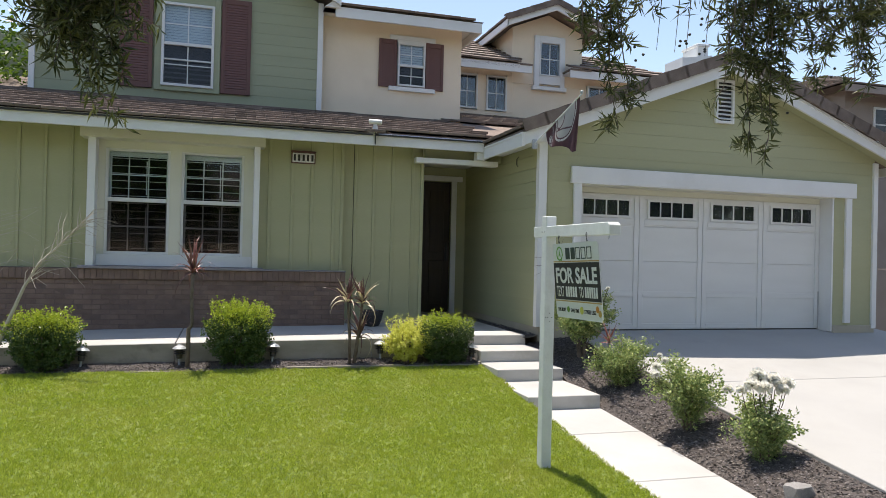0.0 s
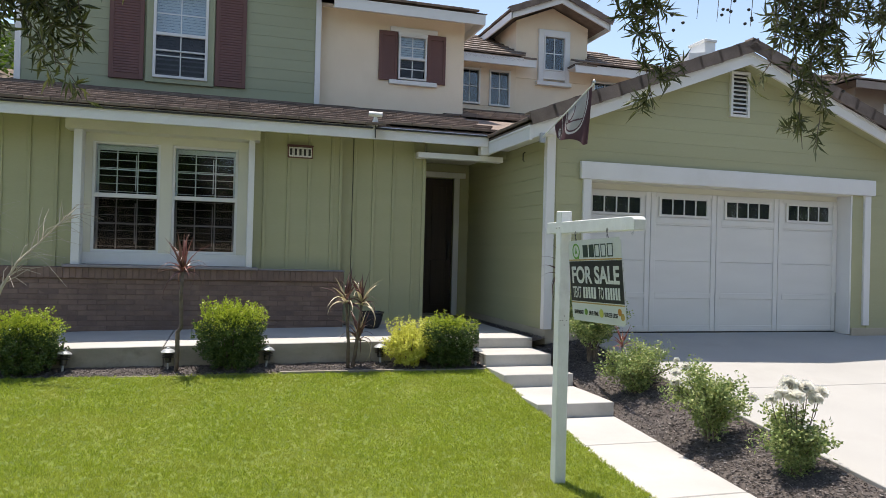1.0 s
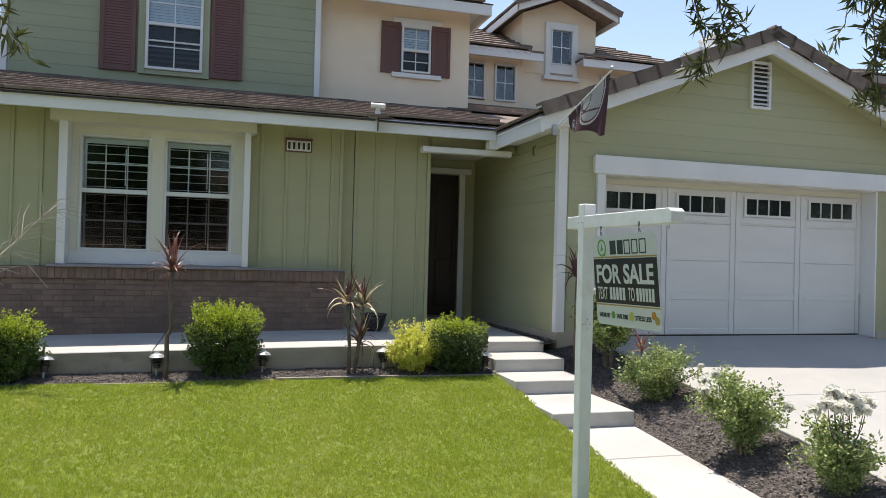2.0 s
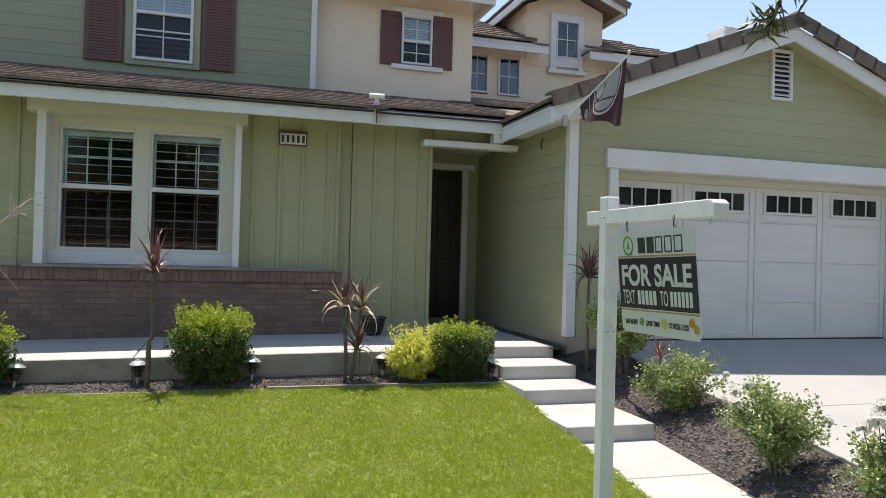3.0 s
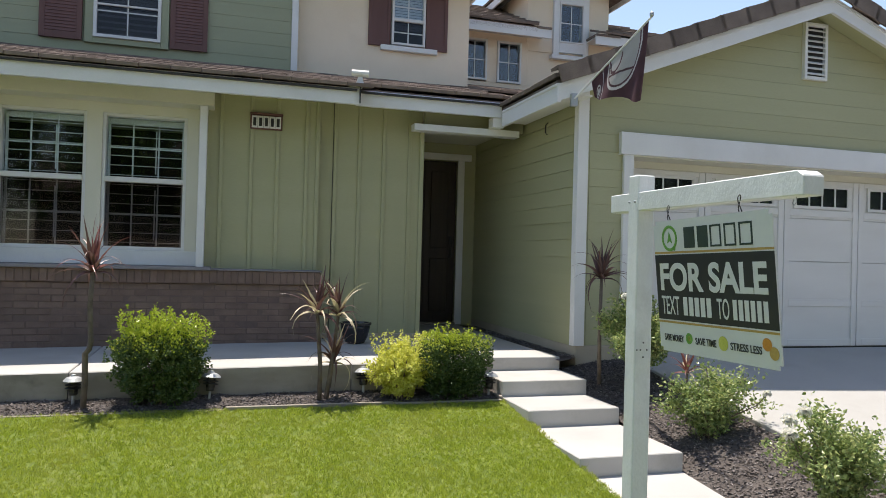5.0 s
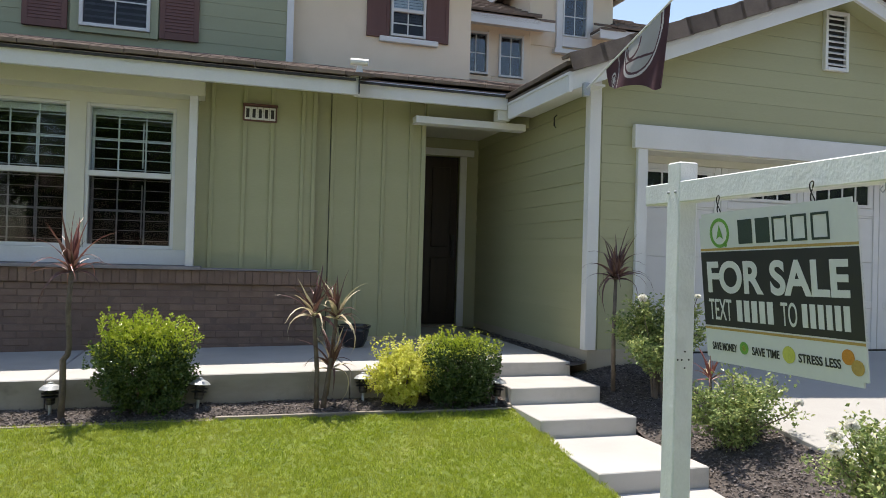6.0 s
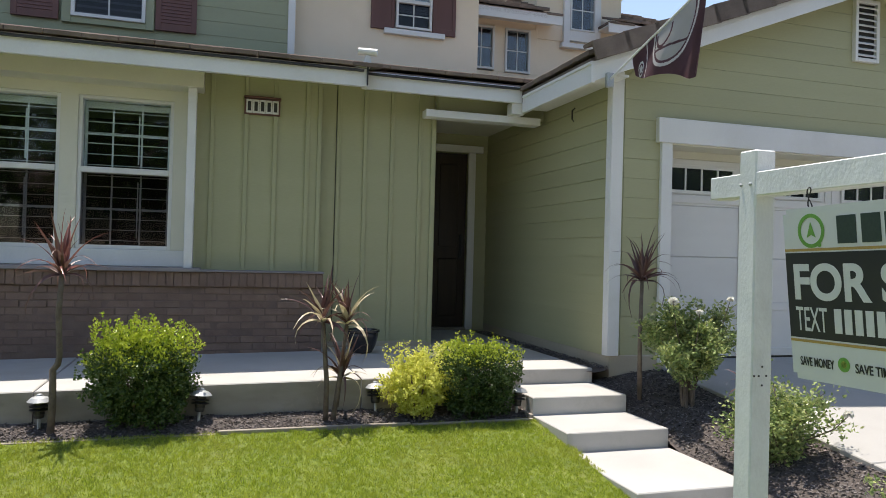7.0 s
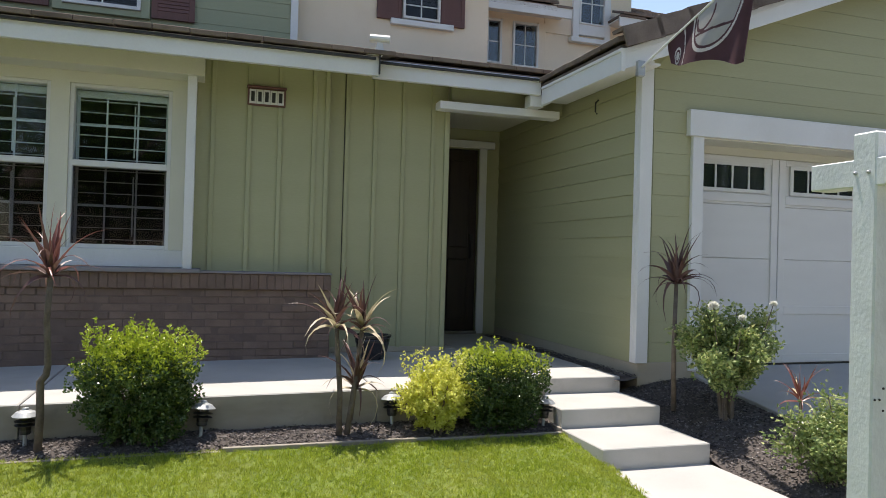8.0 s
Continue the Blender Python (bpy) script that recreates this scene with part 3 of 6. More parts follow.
# ---- upper storey walls ----
wall_u = root("wall_upper_green", "sage green lap-sided upper storey wall with gable", "wall", kind="structure")
part("wall_body", pierced(-3.6, 1.22, 12.12, 12.27, 3.6, 6.05, [(-1.57, -0.665, 4.31, 5.79)]), SAGE, wall_u)
part("wall_gable", prism([(1.22, 6.05), (-1.19, 7.25), (-3.6, 6.05)], "y", 12.12, 12.27), SAGE, wall_u)
for i in range(16):
    z0 = 4.09 + 0.19 * i
    z1 = z0 + 0.188
    for a, b in ((-3.52, 1.14),):
        p = (max(a, -1.19 - (7.25 - z0) / 0.498), min(b, -1.19 + (7.25 - z0) / 0.498))
        q = (max(a, -1.19 - (7.25 - z1) / 0.498), min(b, -1.19 + (7.25 - z1) / 0.498))
        if 4.2 < z1 and z0 < 5.95:
            for c, d in ((a, -2.22), (-0.07, b)) if z0 < 5.85 else ((p[0], p[1]),):
                lap_board((c, 12.12), (d, 12.12), (c, 12.12), (d, 12.12), z0, z1, (0, -1, 0), SAGE, wall_u)
            if z0 < 4.2:
                lap_board((-2.22, 12.12), (-0.07, 12.12), (-2.22, 12.12), (-0.07, 12.12), z0, z1, (0, -1, 0), SAGE, wall_u)
        else:
            lap_board((p[0], 12.12), (p[1], 12.12), (q[0], 12.12), (q[1], 12.12), z0, z1, (0, -1, 0), SAGE, wall_u)
part("corner_board", box(1.14, 1.235, 12.085, 12.13, 4.05, 6.08, 0.004), WHITE, wall_u)
part("corner_board", box(-3.62, -3.53, 12.085, 12.13, 4.0, 6.05, 0.004), WHITE, wall_u)
part("wall_side", box(1.10, 1.22, 12.27, 14.6, 3.6, 6.05), SAGE, wall_u)
part("wall_side", box(-3.6, -3.48, 12.27, 18.0, 2.5, 6.05), SAGE, wall_u)

wall_c = root("wall_upper_cream", "cream stucco upper storey wall", "wall", kind="structure")
part("wall_body", pierced(1.22, 4.00, 12.32, 12.47, 3.6, 5.95, [(2.69, 3.255, 4.72, 5.575)]), CREAM, wall_c)
part("wall_side", box(3.85, 4.00, 12.47, 14.62, 3.6, 5.95), CREAM, wall_c)
part("base_band", box(1.22, 4.01, 12.30, 12.33, 4.06, 4.14, 0.004), CREAM, wall_c)
wall_b = root("wall_upper_back", "cream stucco set-back upper wall with a small gabled bay", "wall", kind="structure")
part("wall_body", pierced(4.00, 11.5, 14.62, 14.77, 3.6, 5.60, [(4.61, 5.13, 4.89, 5.60), (5.325, 5.855, 4.875, 5.60), (7.94, 8.61, 4.94, 5.60)]), CREAM, wall_b)
part("wall_body", pierced(4.00, 11.5, 14.62, 14.77, 5.60, 5.95, [(4.61, 5.13, 5.60, 5.72), (5.325, 5.855, 5.60, 5.72), (6.65, 7.21, 5.81, 5.95), (7.94, 8.61, 5.60, 5.70)]), CREAM, wall_b)
part("bay_wall", pierced(5.98, 7.80, 14.60, 14.75, 5.6, 6.92, [(6.65, 7.21, 5.81, 6.64)]), CREAM, wall_b)
part("bay_gable", prism([(7.80, 6.92), (6.89, 7.30), (5.98, 6.92)], "y", 14.60, 14.75), CREAM, wall_b)
for a, b in ((5.98, 6.1), (7.68, 7.80)):
    part("bay_side", box(a, b, 14.75, 16.6, 5.6, 6.92), CREAM, wall_b)


def shutters(name, x0, x1, y, z0, z1, label):
    s = root(name, label, "shutter", ((x0 + x1) / 2, y, z0), group="window shutters")
    w, hgt = (x1 - x0) / 2, z1 - z0
    part("board", box(-w, w, -0.03, 0.0, 0, hgt, 0.004), MAROON, s)
    st = min(0.07, w * 0.3)
    for a, b, c, d in ((-w, -w + st, 0, hgt), (w - st, w, 0, hgt), (-w + st, w - st, 0, 0.09), (-w + st, w - st, hgt - 0.09, hgt)):
        part("rail", box(a, b, -0.042, -0.028, c, d, 0.003), MAROON, s)
    if hgt > 1.2:
        bm = bmesh.new()
        for i in range(int((hgt - 0.2) / 0.045)):
            z = 0.1 + i * 0.045
            prism([(-0.03, z), (-0.038, z + 0.004), (-0.03, z + 0.04)], "x", -w + st, w - st, bm)
        part("louvres", bm, MAROON, s, "fine fixed louvres")
    return s


for a, b in ((-2.235, -1.70), (-0.56, -0.05)):
    shutters("window_shutter", a, b, 12.105, 4.26, 5.95, "tall maroon panelled shutter beside an upper window")
for a, b in ((2.335, 2.685), (3.265, 3.625)):
    shutters("window_shutter", a, b, 12.32, 4.70, 5.62, "short maroon panelled shutter beside a cream-wall window")


def sash_window(name, x0, x1, y, z0, z1, rail, cols, rows_up, label, blinds=(), fr=0.045, grids_below=True, casing=None):
    w = root(name, label, "window", kind="structure")
    # Near-black sheet behind the panes stands for the unlit room.
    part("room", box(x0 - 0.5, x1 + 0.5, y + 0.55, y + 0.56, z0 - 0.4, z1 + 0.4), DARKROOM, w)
    f = part("window_frame", box(x0, x0 + fr, y - 0.05, y + 0.08, z0, z1, 0.004), SLATWHITE, w)
    part("stile", box(x1 - fr, x1, y - 0.05, y + 0.08, z0, z1, 0.004), SLATWHITE, f)
    for a, b in ((z0, z0 + fr), (z1 - fr, z1)):
        part("rail", box(x0 + fr, x1 - fr, y - 0.05, y + 0.08, a, b, 0.004), SLATWHITE, f)
    spans = [(z0 + fr, z1 - fr)]
    if rail:
        part("rail", box(x0 + fr, x1 - fr, y - 0.045, y + 0.08, rail - 0.025, rail + 0.025, 0.004), SLATWHITE, f)
        spans = [(z0 + fr, rail - 0.025), (rail + 0.025, z1 - fr)]
    for n, (a, b) in enumerate(spans):
        pane = part("pane", box(x0 + fr, x1 - fr, y + 0.0, y + 0.004, a, b), SKYSCREEN if rail and n == 0 else SKYGLASS, w)
        pane.visible_shadow = False
        for i in range(1, cols):
            gx = x0 + fr + (x1 - x0 - 2 * fr) * i / cols
            part("muntin", box(gx - 0.009, gx + 0.009, y - 0.008, y - 0.001, a, b), SLATWHITE, pane)
        for j in range(1, rows_up):
            gz = a + (b - a) * j / rows_up
            part("muntin", box(x0 + fr, x1 - fr, y - 0.008, y - 0.001, gz - 0.009, gz + 0.009), SLATWHITE, pane)
    for a, b, step, half in blinds:
        z = a
        while z < b:
            part("slat", box(x0 + fr, x1 - fr, y + 0.09, y + 0.094, z, z + half), SLATWHITE, w)
            z += step
    return w


w2 = sash_window("window_2", -1.555, -0.68, 12.08, 4.32, 5.78, 5.06, 2, 2, "upper window with raised blinds and maroon shutters", blinds=((4.39, 4.78, 0.085, 0.03), (4.80, 5.72, 0.048, 0.043)))
part("sash_edge", box(-1.51, -0.725, 12.05, 12.09, 4.775, 4.80, 0.003), SLATWHITE, w2)
for a, b, c, d in ((-1.665, -1.555, 4.24, 5.9), (-0.68, -0.575, 4.24, 5.9), (-1.555, -0.68, 4.24, 4.32), (-1.555, -0.68, 5.78, 5.9)):
    part("casing", box(a, b, 12.06, 12.13, c, d, 0.004), SAGE, w2)
w3 = sash_window("window_3", 2.70, 3.245, 12.29, 4.73, 5.565, 5.13, 2, 2, "small upper window with half-drawn blinds", blinds=((5.0, 5.52, 0.045, 0.038),), fr=0.035)
part("window_sill", box(2.53, 3.455, 12.25, 12.33, 4.635, 4.715, 0.006), WHITE, w3)
part("head_trim", box(2.54, 3.45, 12.27, 12.33, 5.62, 5.71, 0.006), WHITE, w3)
part("head_trim", box(2.69, 3.26, 12.27, 12.33, 5.565, 5.62, 0.004), WHITE, w3)
w4 = sash_window("window_4", 4.62, 5.12, 14.58, 4.90, 5.71, None, 2, 2, "narrow paired upper window with white grid", fr=0.04)
w5 = sash_window("window_5", 5.335, 5.845, 14.58, 4.885, 5.71, None, 2, 2, "narrow paired upper window with white grid", fr=0.04)
for w, (a, b) in ((w4, (4.4, 5.2)), (w5, (5.2, 6.0))):
    part("casing", box(a, b, 14.57, 14.63, 4.78, 4.88, 0.004), CREAM, w)
part("casing", box(5.12, 5.335, 14.57, 14.63, 4.88, 5.75, 0.004), CREAM, w5)
part("casing", box(5.845, 6.0, 14.57, 14.63, 4.88, 5.75, 0.004), CREAM, w5)
w6 = sash_window("window_6", 6.66, 7.20, 14.56, 5.82, 6.63, None, 2, 2, "small gable-bay window with thick white trim", fr=0.03)
for a, b, c, d in ((6.53, 6.66, 5.55, 6.77), (7.20, 7.32, 5.55, 6.77), (6.66, 7.20, 6.63, 6.77), (6.66, 7.20, 5.62, 5.82)):
    part("casing", box(a, b, 14.53, 14.61, c, d, 0.004), WHITE, w6)
part("window_sill", box(6.48, 7.36, 14.49, 14.61, 5.47, 5.56, 0.006), WHITE, w6)
w7 = sash_window("window_7", 7.95, 8.60, 14.58, 4.95, 5.69, None, 2, 2, "upper window with white grid above the garage roof", fr=0.04)

# ---- roofs ----
TILE_W, TILE_L = 0.30, 0.36


def tile_mesh(w=TILE_W, l=0.44, t=0.042):
    bm = box(-w / 2 + 0.003, w / 2 - 0.003, 0, l, 0, t, 0.004)
    return bm_mesh("roof_tile", bm, TILE)


TILE_ONE = tile_mesh()


def tile_field(parent, origin, along, up, cols, rows, single_rows, keep=None):
    """Rows of flat roof tiles: along the eave, then up the slope. The first rows are single tiles, the rest one joined part."""
    along, up = Vector(along).normalized(), Vector(up).normalized()
    nrm = along.cross(up).normalized()
    if nrm.z < 0:
        nrm = -nrm
    rest_v, rest_f = [], []
    base = [v.co.copy() for v in TILE_ONE.vertices]
    faces = [tuple(p.vertices) for p in TILE_ONE.polygons]
    xaxis = up.cross(nrm)
    rng = random.Random(len(parent.name) * 7 + cols)
    for j in range(rows):
        for i in range(cols):
            o = Vector(origin) + along * ((i + 0.5 + 0.5 * (j % 2)) * TILE_W) + up * (j * TILE_L) + nrm * (0.014 + rng.uniform(0, 0.008))
            if keep and not keep(o, o + up * 0.4):
                continue
            m = Matrix(((xaxis.x, up.x, nrm.x, o.x), (xaxis.y, up.y, nrm.y, o.y), (xaxis.z, up.z, nrm.z, o.z), (0, 0, 0, 1))) @ Matrix.Rotation(rng.uniform(-0.012, 0.012), 4, "Z") @ Matrix.Rotation(-0.085, 4, "X")
            if j < single_rows:
                ob = new("roof_tile", TILE_ONE)
                ob.parent = parent
                ob.matrix_basis = m
            else:
                n0 = len(rest_v)
                rest_v += [m @ v for v in base]
                rest_f += [tuple(n0 + q for q in f) for f in faces]
    if rest_v:
        tagged(part("tile_courses", mesh_of("tile_courses", rest_v, rest_f, TILE), None, parent), kind="stuff")


def plane_z(y):
    return 3.222 + 0.268 * (y - 8.92)


roof_p = root("roof_porch", "low brown flat-tile roof over the porch", "roof", kind="structure")
# the eave over the entry stands back from the one over the window
for xa, xb, ye, zf in ((-9.0, 1.66, 8.98, 3.055), (1.66, 3.44, 9.26, 3.10)):
    part("deck", prism([(ye, plane_z(ye) - 0.02), (16.0, plane_z(16.0) - 0.02), (16.0, plane_z(16.0) - 0.14), (ye, plane_z(ye) - 0.13)], "x", xa, 5.2 if xa > 0 else xb), TILE, roof_p)
    part("fascia", box(xa, xb, ye - 0.01, ye + 0.04, zf, zf + 0.178, 0.003), WHITE, roof_p)
    part("gutter_lip", box(xa, xb - 0.02, ye - 0.025, ye + 0.005, zf + 0.15, zf + 0.175, 0.003), WHITE, roof_p)
    # Black strip below the tile edge paints in the dark shadow band.
    part("drip_edge", box(xa, xb - 0.04, ye - 0.05, ye - 0.012, zf + 0.14, zf + 0.16), BLACK, roof_p)
    part("eave_boards", prism([(ye + 0.04, plane_z(ye + 0.04) - 0.165), (9.90, plane_z(9.90) - 0.165), (9.90, plane_z(9.90) - 0.145), (ye + 0.04, plane_z(ye + 0.04) - 0.145)], "x", xa, xb), GREEN, roof_p)

EAVE_L, EAVE_R = 3.45, 10.23


def rake_z(x):
    return 4.52 - RAKE * abs(x - RIDGE_X)


roof_g = root("roof_garage", "brown tiled gable roof of the garage with white barge boards", "roof", kind="structure")
for a, b in ((EAVE_L, RIDGE_X), (EAVE_R, RIDGE_X)):
    part("deck", prism([(a, rake_z(a)), (b, rake_z(b)), (b, rake_z(b) - 0.10), (a, rake_z(a) - 0.10)], "y", 7.74, 16.0), TILE, roof_g)
    part("barge_board", prism([(a, rake_z(a) - 0.04), (b, rake_z(b) - 0.04), (b, rake_z(b) - 0.215), (a, rake_z(a) - 0.215)], "y", 7.70, 7.74), WHITE, roof_g)
    part("barge_lip", prism([(a, rake_z(a) - 0.045), (b, rake_z(b) - 0.045), (b, rake_z(b) - 0.085), (a, rake_z(a) - 0.085)], "y", 7.685, 7.70), WHITE, roof_g)
    part("soffit", prism([(a, rake_z(a) - 0.12), (b, rake_z(b) - 0.12), (b, rake_z(b) - 0.14), (a, rake_z(a) - 0.14)], "y", 7.74, 8.06), GREEN, roof_g)
part("fascia", box(EAVE_L - 0.02, EAVE_L + 0.02, 7.685, 9.22, 2.985, 3.18, 0.003), WHITE, roof_g)
part("fascia", box(EAVE_R - 0.02, EAVE_R + 0.02, 7.70, 16.0, 2.975, 3.17, 0.003), WHITE, roof_g)
part("soffit", box(EAVE_L + 0.02, 3.86, 7.76, 9.5, 3.09, 3.11), WHITE, roof_g)
part("gutter_lip", box(EAVE_L - 0.035, EAVE_L - 0.015, 7.685, 9.2, 3.145, 3.172, 0.003), WHITE, roof_g)

roof_u = root("roof_upper_green", "brown tiled gable roof over the green upper storey", "roof", kind="structure")
for a, b in ((-4.05, -1.19), (1.50, -1.19)):
    for nm, y0, y1, t0, t1, mt in (("deck", 11.72, 20.0, 0.0, 0.1, TILE), ("barge_board", 11.67, 11.72, 0.0, 0.2, WHITE)):
        za = 7.55 - 0.52 * abs(a + 1.19)
        part(nm, prism([(a, za - t0), (b, 7.55 - t0), (b, 7.55 - t1), (a, za - t1)], "y", y0, y1), mt, roof_u)
part("soffit", prism([(1.22, 5.93), (1.50, 5.93), (1.50, 6.13), (1.47, 6.13)], "y", 11.75, 12.1), WHITE, roof_u)

roof_c = root("roof_upper_cream", "brown tiled hipped roof over the cream wall", "roof", kind="structure")
bm = bmesh.new()
pts = [(1.3, 11.80, 5.99), (4.28, 11.80, 5.99), (4.28, 17.0, 5.99), (1.3, 17.0, 5.99), (1.3, 14.4, 6.86), (2.2, 14.4, 6.86)]
vs = [bm.verts.new(p) for p in pts]
for f in ((0, 1, 5, 4), (1, 2, 5), (2, 3, 4, 5), (0, 4, 3), (3, 2, 1, 0)):
    bm.faces.new([vs[i] for i in f])
part("deck", bm, TILE, roof_c)
part("fascia", box(1.42, 4.24, 11.80, 11.84, 5.775, 5.965, 0.003), WHITE, roof_c)
part("fascia", box(4.20, 4.245, 11.84, 14.6, 5.775, 5.965, 0.003), WHITE, roof_c)
part("soffit", box(1.22, 4.20, 11.84, 14.6, 5.93, 5.95), WHITE, roof_c)

roof_b = root("roof_upper_back", "brown tiled roof over the set-back upper wall", "roof", kind="structure")
part("deck", prism([(14.10, 5.93), (17.0, 7.235), (17.0, 7.1), (14.10, 5.83)], "x", 4.24, 5.98), TILE, roof_b)
bm = bmesh.new()
vs = [bm.verts.new(p) for p in ((7.80, 14.10, 5.93), (10.4, 14.10, 5.93), (7.80, 16.7, 7.10), (10.4, 19.3, 5.93), (7.80, 19.3, 5.93))]
for f in ((0, 1, 2), (1, 3, 2), (3, 4, 2), (4, 0, 2), (0, 4, 3, 1)):
    bm.faces.new([vs[i] for i in f])
part("deck", bm, TILE, roof_b)
part("fascia", box(4.24, 6.29, 14.10, 14.14, 5.73, 5.92, 0.003), WHITE, roof_b)
part("fascia", box(7.26, 10.4, 14.10, 14.14, 5.73, 5.92, 0.003), WHITE, roof_b)
part("soffit", box(4.24, 6.29, 14.14, 14.62, 5.86, 5.88), WHITE, roof_b)
part("soffit", box(7.26, 10.4, 14.14, 14.62, 5.86, 5.88), WHITE, roof_b)
part("deck", prism([(5.98, 5.94), (6.29, 5.94), (6.29, 5.9), (5.98, 5.9)], "y", 14.08, 14.62), TILE, roof_b)
part("deck", prism([(7.26, 5.94), (7.8, 5.94), (7.8, 5.9), (7.26, 5.9)], "y", 14.08, 14.62), TILE, roof_b)


def bay_z(x):
    return 7.42 - 0.40 * abs(x - 6.88)


for a in (5.66, 8.10):
    part("deck", prism([(a, bay_z(a)), (6.88, bay_z(6.88)), (6.88, bay_z(6.88) - 0.08), (a, bay_z(a) - 0.08)], "y", 14.12, 17.5), TILE, roof_b)
    part("barge_board", prism([(a, bay_z(a) - 0.01), (6.88, bay_z(6.88) - 0.01), (6.88, bay_z(6.88) - 0.16), (a, bay_z(a) - 0.16)], "y", 14.08, 14.12), WHITE, roof_b)
    part("fascia", box(a - 0.02, a + 0.02, 14.08, 17.0, bay_z(a) - 0.17, bay_z(a) - 0.01, 0.003), WHITE, roof_b)
chimney = root("chimney", "pale stucco chimney box behind the garage roof", "chimney", (11.85, 16.3, 6.0), kind="structure")
part("stack", box(0.18, 0.52, -0.35, 0.35, 0, 1.50, 0.012), WHITE, chimney)
part("cap", box(0.15, 0.55, -0.38, 0.38, 1.46, 1.53, 0.01), WHITE, chimney)
part("shoulder", prism([(-0.35, 0.0), (0.6, 0.0), (0.6, 1.22), (-0.25, 1.08), (-0.35, 1.08)], "y", -0.42, 0.42), WHITE, chimney)

# ---- the sale sign on its post ----
def text_mesh(body, size, material, bold=0.0, squeeze=1.0):
    cu = bpy.data.curves.new("lettering", "FONT")
    cu.body, cu.size, cu.extrude, cu.offset, cu.align_x, cu.align_y = body, size, 0.0006, bold, "LEFT", "BOTTOM_BASELINE"
    ob = bpy.data.objects.new("lettering", cu)
    scene.collection.objects.link(ob)
    me = bpy.data.meshes.new_from_object(ob.evaluated_get(bpy.context.evaluated_depsgraph_get()))
    bpy.data.objects.remove(ob)
    xs_ = [v.co.x for v in me.vertices]
    wide = max(xs_) - min(xs_)
    me.transform(Matrix.Diagonal((squeeze, 1, 1, 1)) @ Matrix.Translation((-min(xs_), 0, 0)))
    me.materials.clear()
    me.materials.append(material)
    return me, wide * squeeze


SIGNWHITE = surface("sign_white", (0.62, 0.63, 0.61), (0.66, 0.67, 0.65), 3.0, 0.4, 0.05, 60, 0.03)
SIGNBLACK = surface("sign_black", (0.025, 0.028, 0.03), (0.032, 0.035, 0.037), 3.0, 0.35, 0.05, 60, 0.05)
GOLD = surface("sign_gold", (0.42, 0.27, 0.08), (0.48, 0.32, 0.1), 3.0, 0.4, 0.0)
LOGOGREEN = surface("sign_green", (0.13, 0.32, 0.06), (0.16, 0.38, 0.08), 3.0, 0.4, 0.0)
LOGODARK = surface("sign_dark_green", (0.03, 0.05, 0.045), (0.035, 0.06, 0.05), 3.0, 0.4, 0.0)
ORANGE = surface("sign_orange", (0.55, 0.22, 0.04), (0.6, 0.26, 0.05), 3.0, 0.4, 0.0)
LIME = surface("sign_lime", (0.5, 0.5, 0.1), (0.55, 0.55, 0.14), 3.0, 0.4, 0.0)

post = root("sign_post", "white-painted wooden sign post with a long arm", "sign post", (2.245, 4.17, -0.32))
part("post", box(-0.046, 0.046, -0.046, 0.046, 0, 2.15, 0.006), POSTWHITE, post)
bm = prism([(0.22, 1.975), (0.22, 2.065), (-1.07, 2.065), (-1.10, 2.045), (-1.10, 1.975)], "x", -0.044, 0.046)
bmesh.ops.bevel(bm, geom=bm.edges[:], offset=0.004, segments=1, affect="EDGES")
arm = part("arm", bm, POSTWHITE, post)
for dy in (0.03, -0.02):
    part("bolt", lathe([(0.006, 0), (0.006, 0.006), (0.002, 0.009)], 8), METAL_GREY, arm).matrix_basis = pose(-0.046, dy, 2.02, 0, -90, 0)
for dy, dz in ((0.02, 1.30), (-0.015, 1.30), (0.0, 1.265), (0.0, 1.335), (-0.035, 1.30)):
    part("screw_hole", lathe([(0.004, 0), (0.004, 0.003), (0.002, 0.004)], 6), BLACK, post).matrix_basis = pose(dy, -0.046, dz, 90, 0, 0)
part("screw_eye", tube([(0, -1.02, 1.975), (0, -1.02, 1.955), (0, -1.01, 1.945), (0, -1.0, 1.955), (0, -1.01, 1.965)], [0.002] * 5, 6), METAL_GREY, arm)

SW, SH = 0.78, 0.59
sign = root("sale_sign", "hanging sale sign with black band and pale ends", "sign")
sign.matrix_basis = Matrix.Translation((2.19, 3.973, 1.592)) @ Matrix.Rotation(-0.013, 4, "Z") @ Matrix.Rotation(-0.028, 4, "X") @ Matrix.Rotation(-0.085, 4, "Y") @ Matrix.Translation((0, 0, -SH))
bm = box(-0.003, 0.003, -SW, 0, 0, SH)
bmesh.ops.bevel(bm, geom=[e for e in bm.edges if abs(e.verts[0].co.x - e.verts[1].co.x) > 0.004], offset=0.018, segments=4, affect="EDGES")
part("panel", bm, SIGNWHITE, sign)
for side in (-1, 1):
    x_in, x_out = (-0.0042, -0.0028) if side < 0 else (0.0028, 0.0042)
    part("band", box(x_in, x_out, -SW + 0.001, -0.001, 0.145, 0.437), SIGNBLACK, sign, "black band across the sign")
    for z in (0.130, 0.442):
        part("stripe", box(x_in, x_out, -SW + 0.001, -0.001, z, z + 0.009), GOLD, sign)


def letter(me, y, z):
    ob = new("lettering", me)
    ob.parent = sign
    ob.matrix_basis = Matrix(((0, 0, -1, -0.0052), (-1, 0, 0, -y), (0, 1, 0, z), (0, 0, 0, 1)))
    return ob


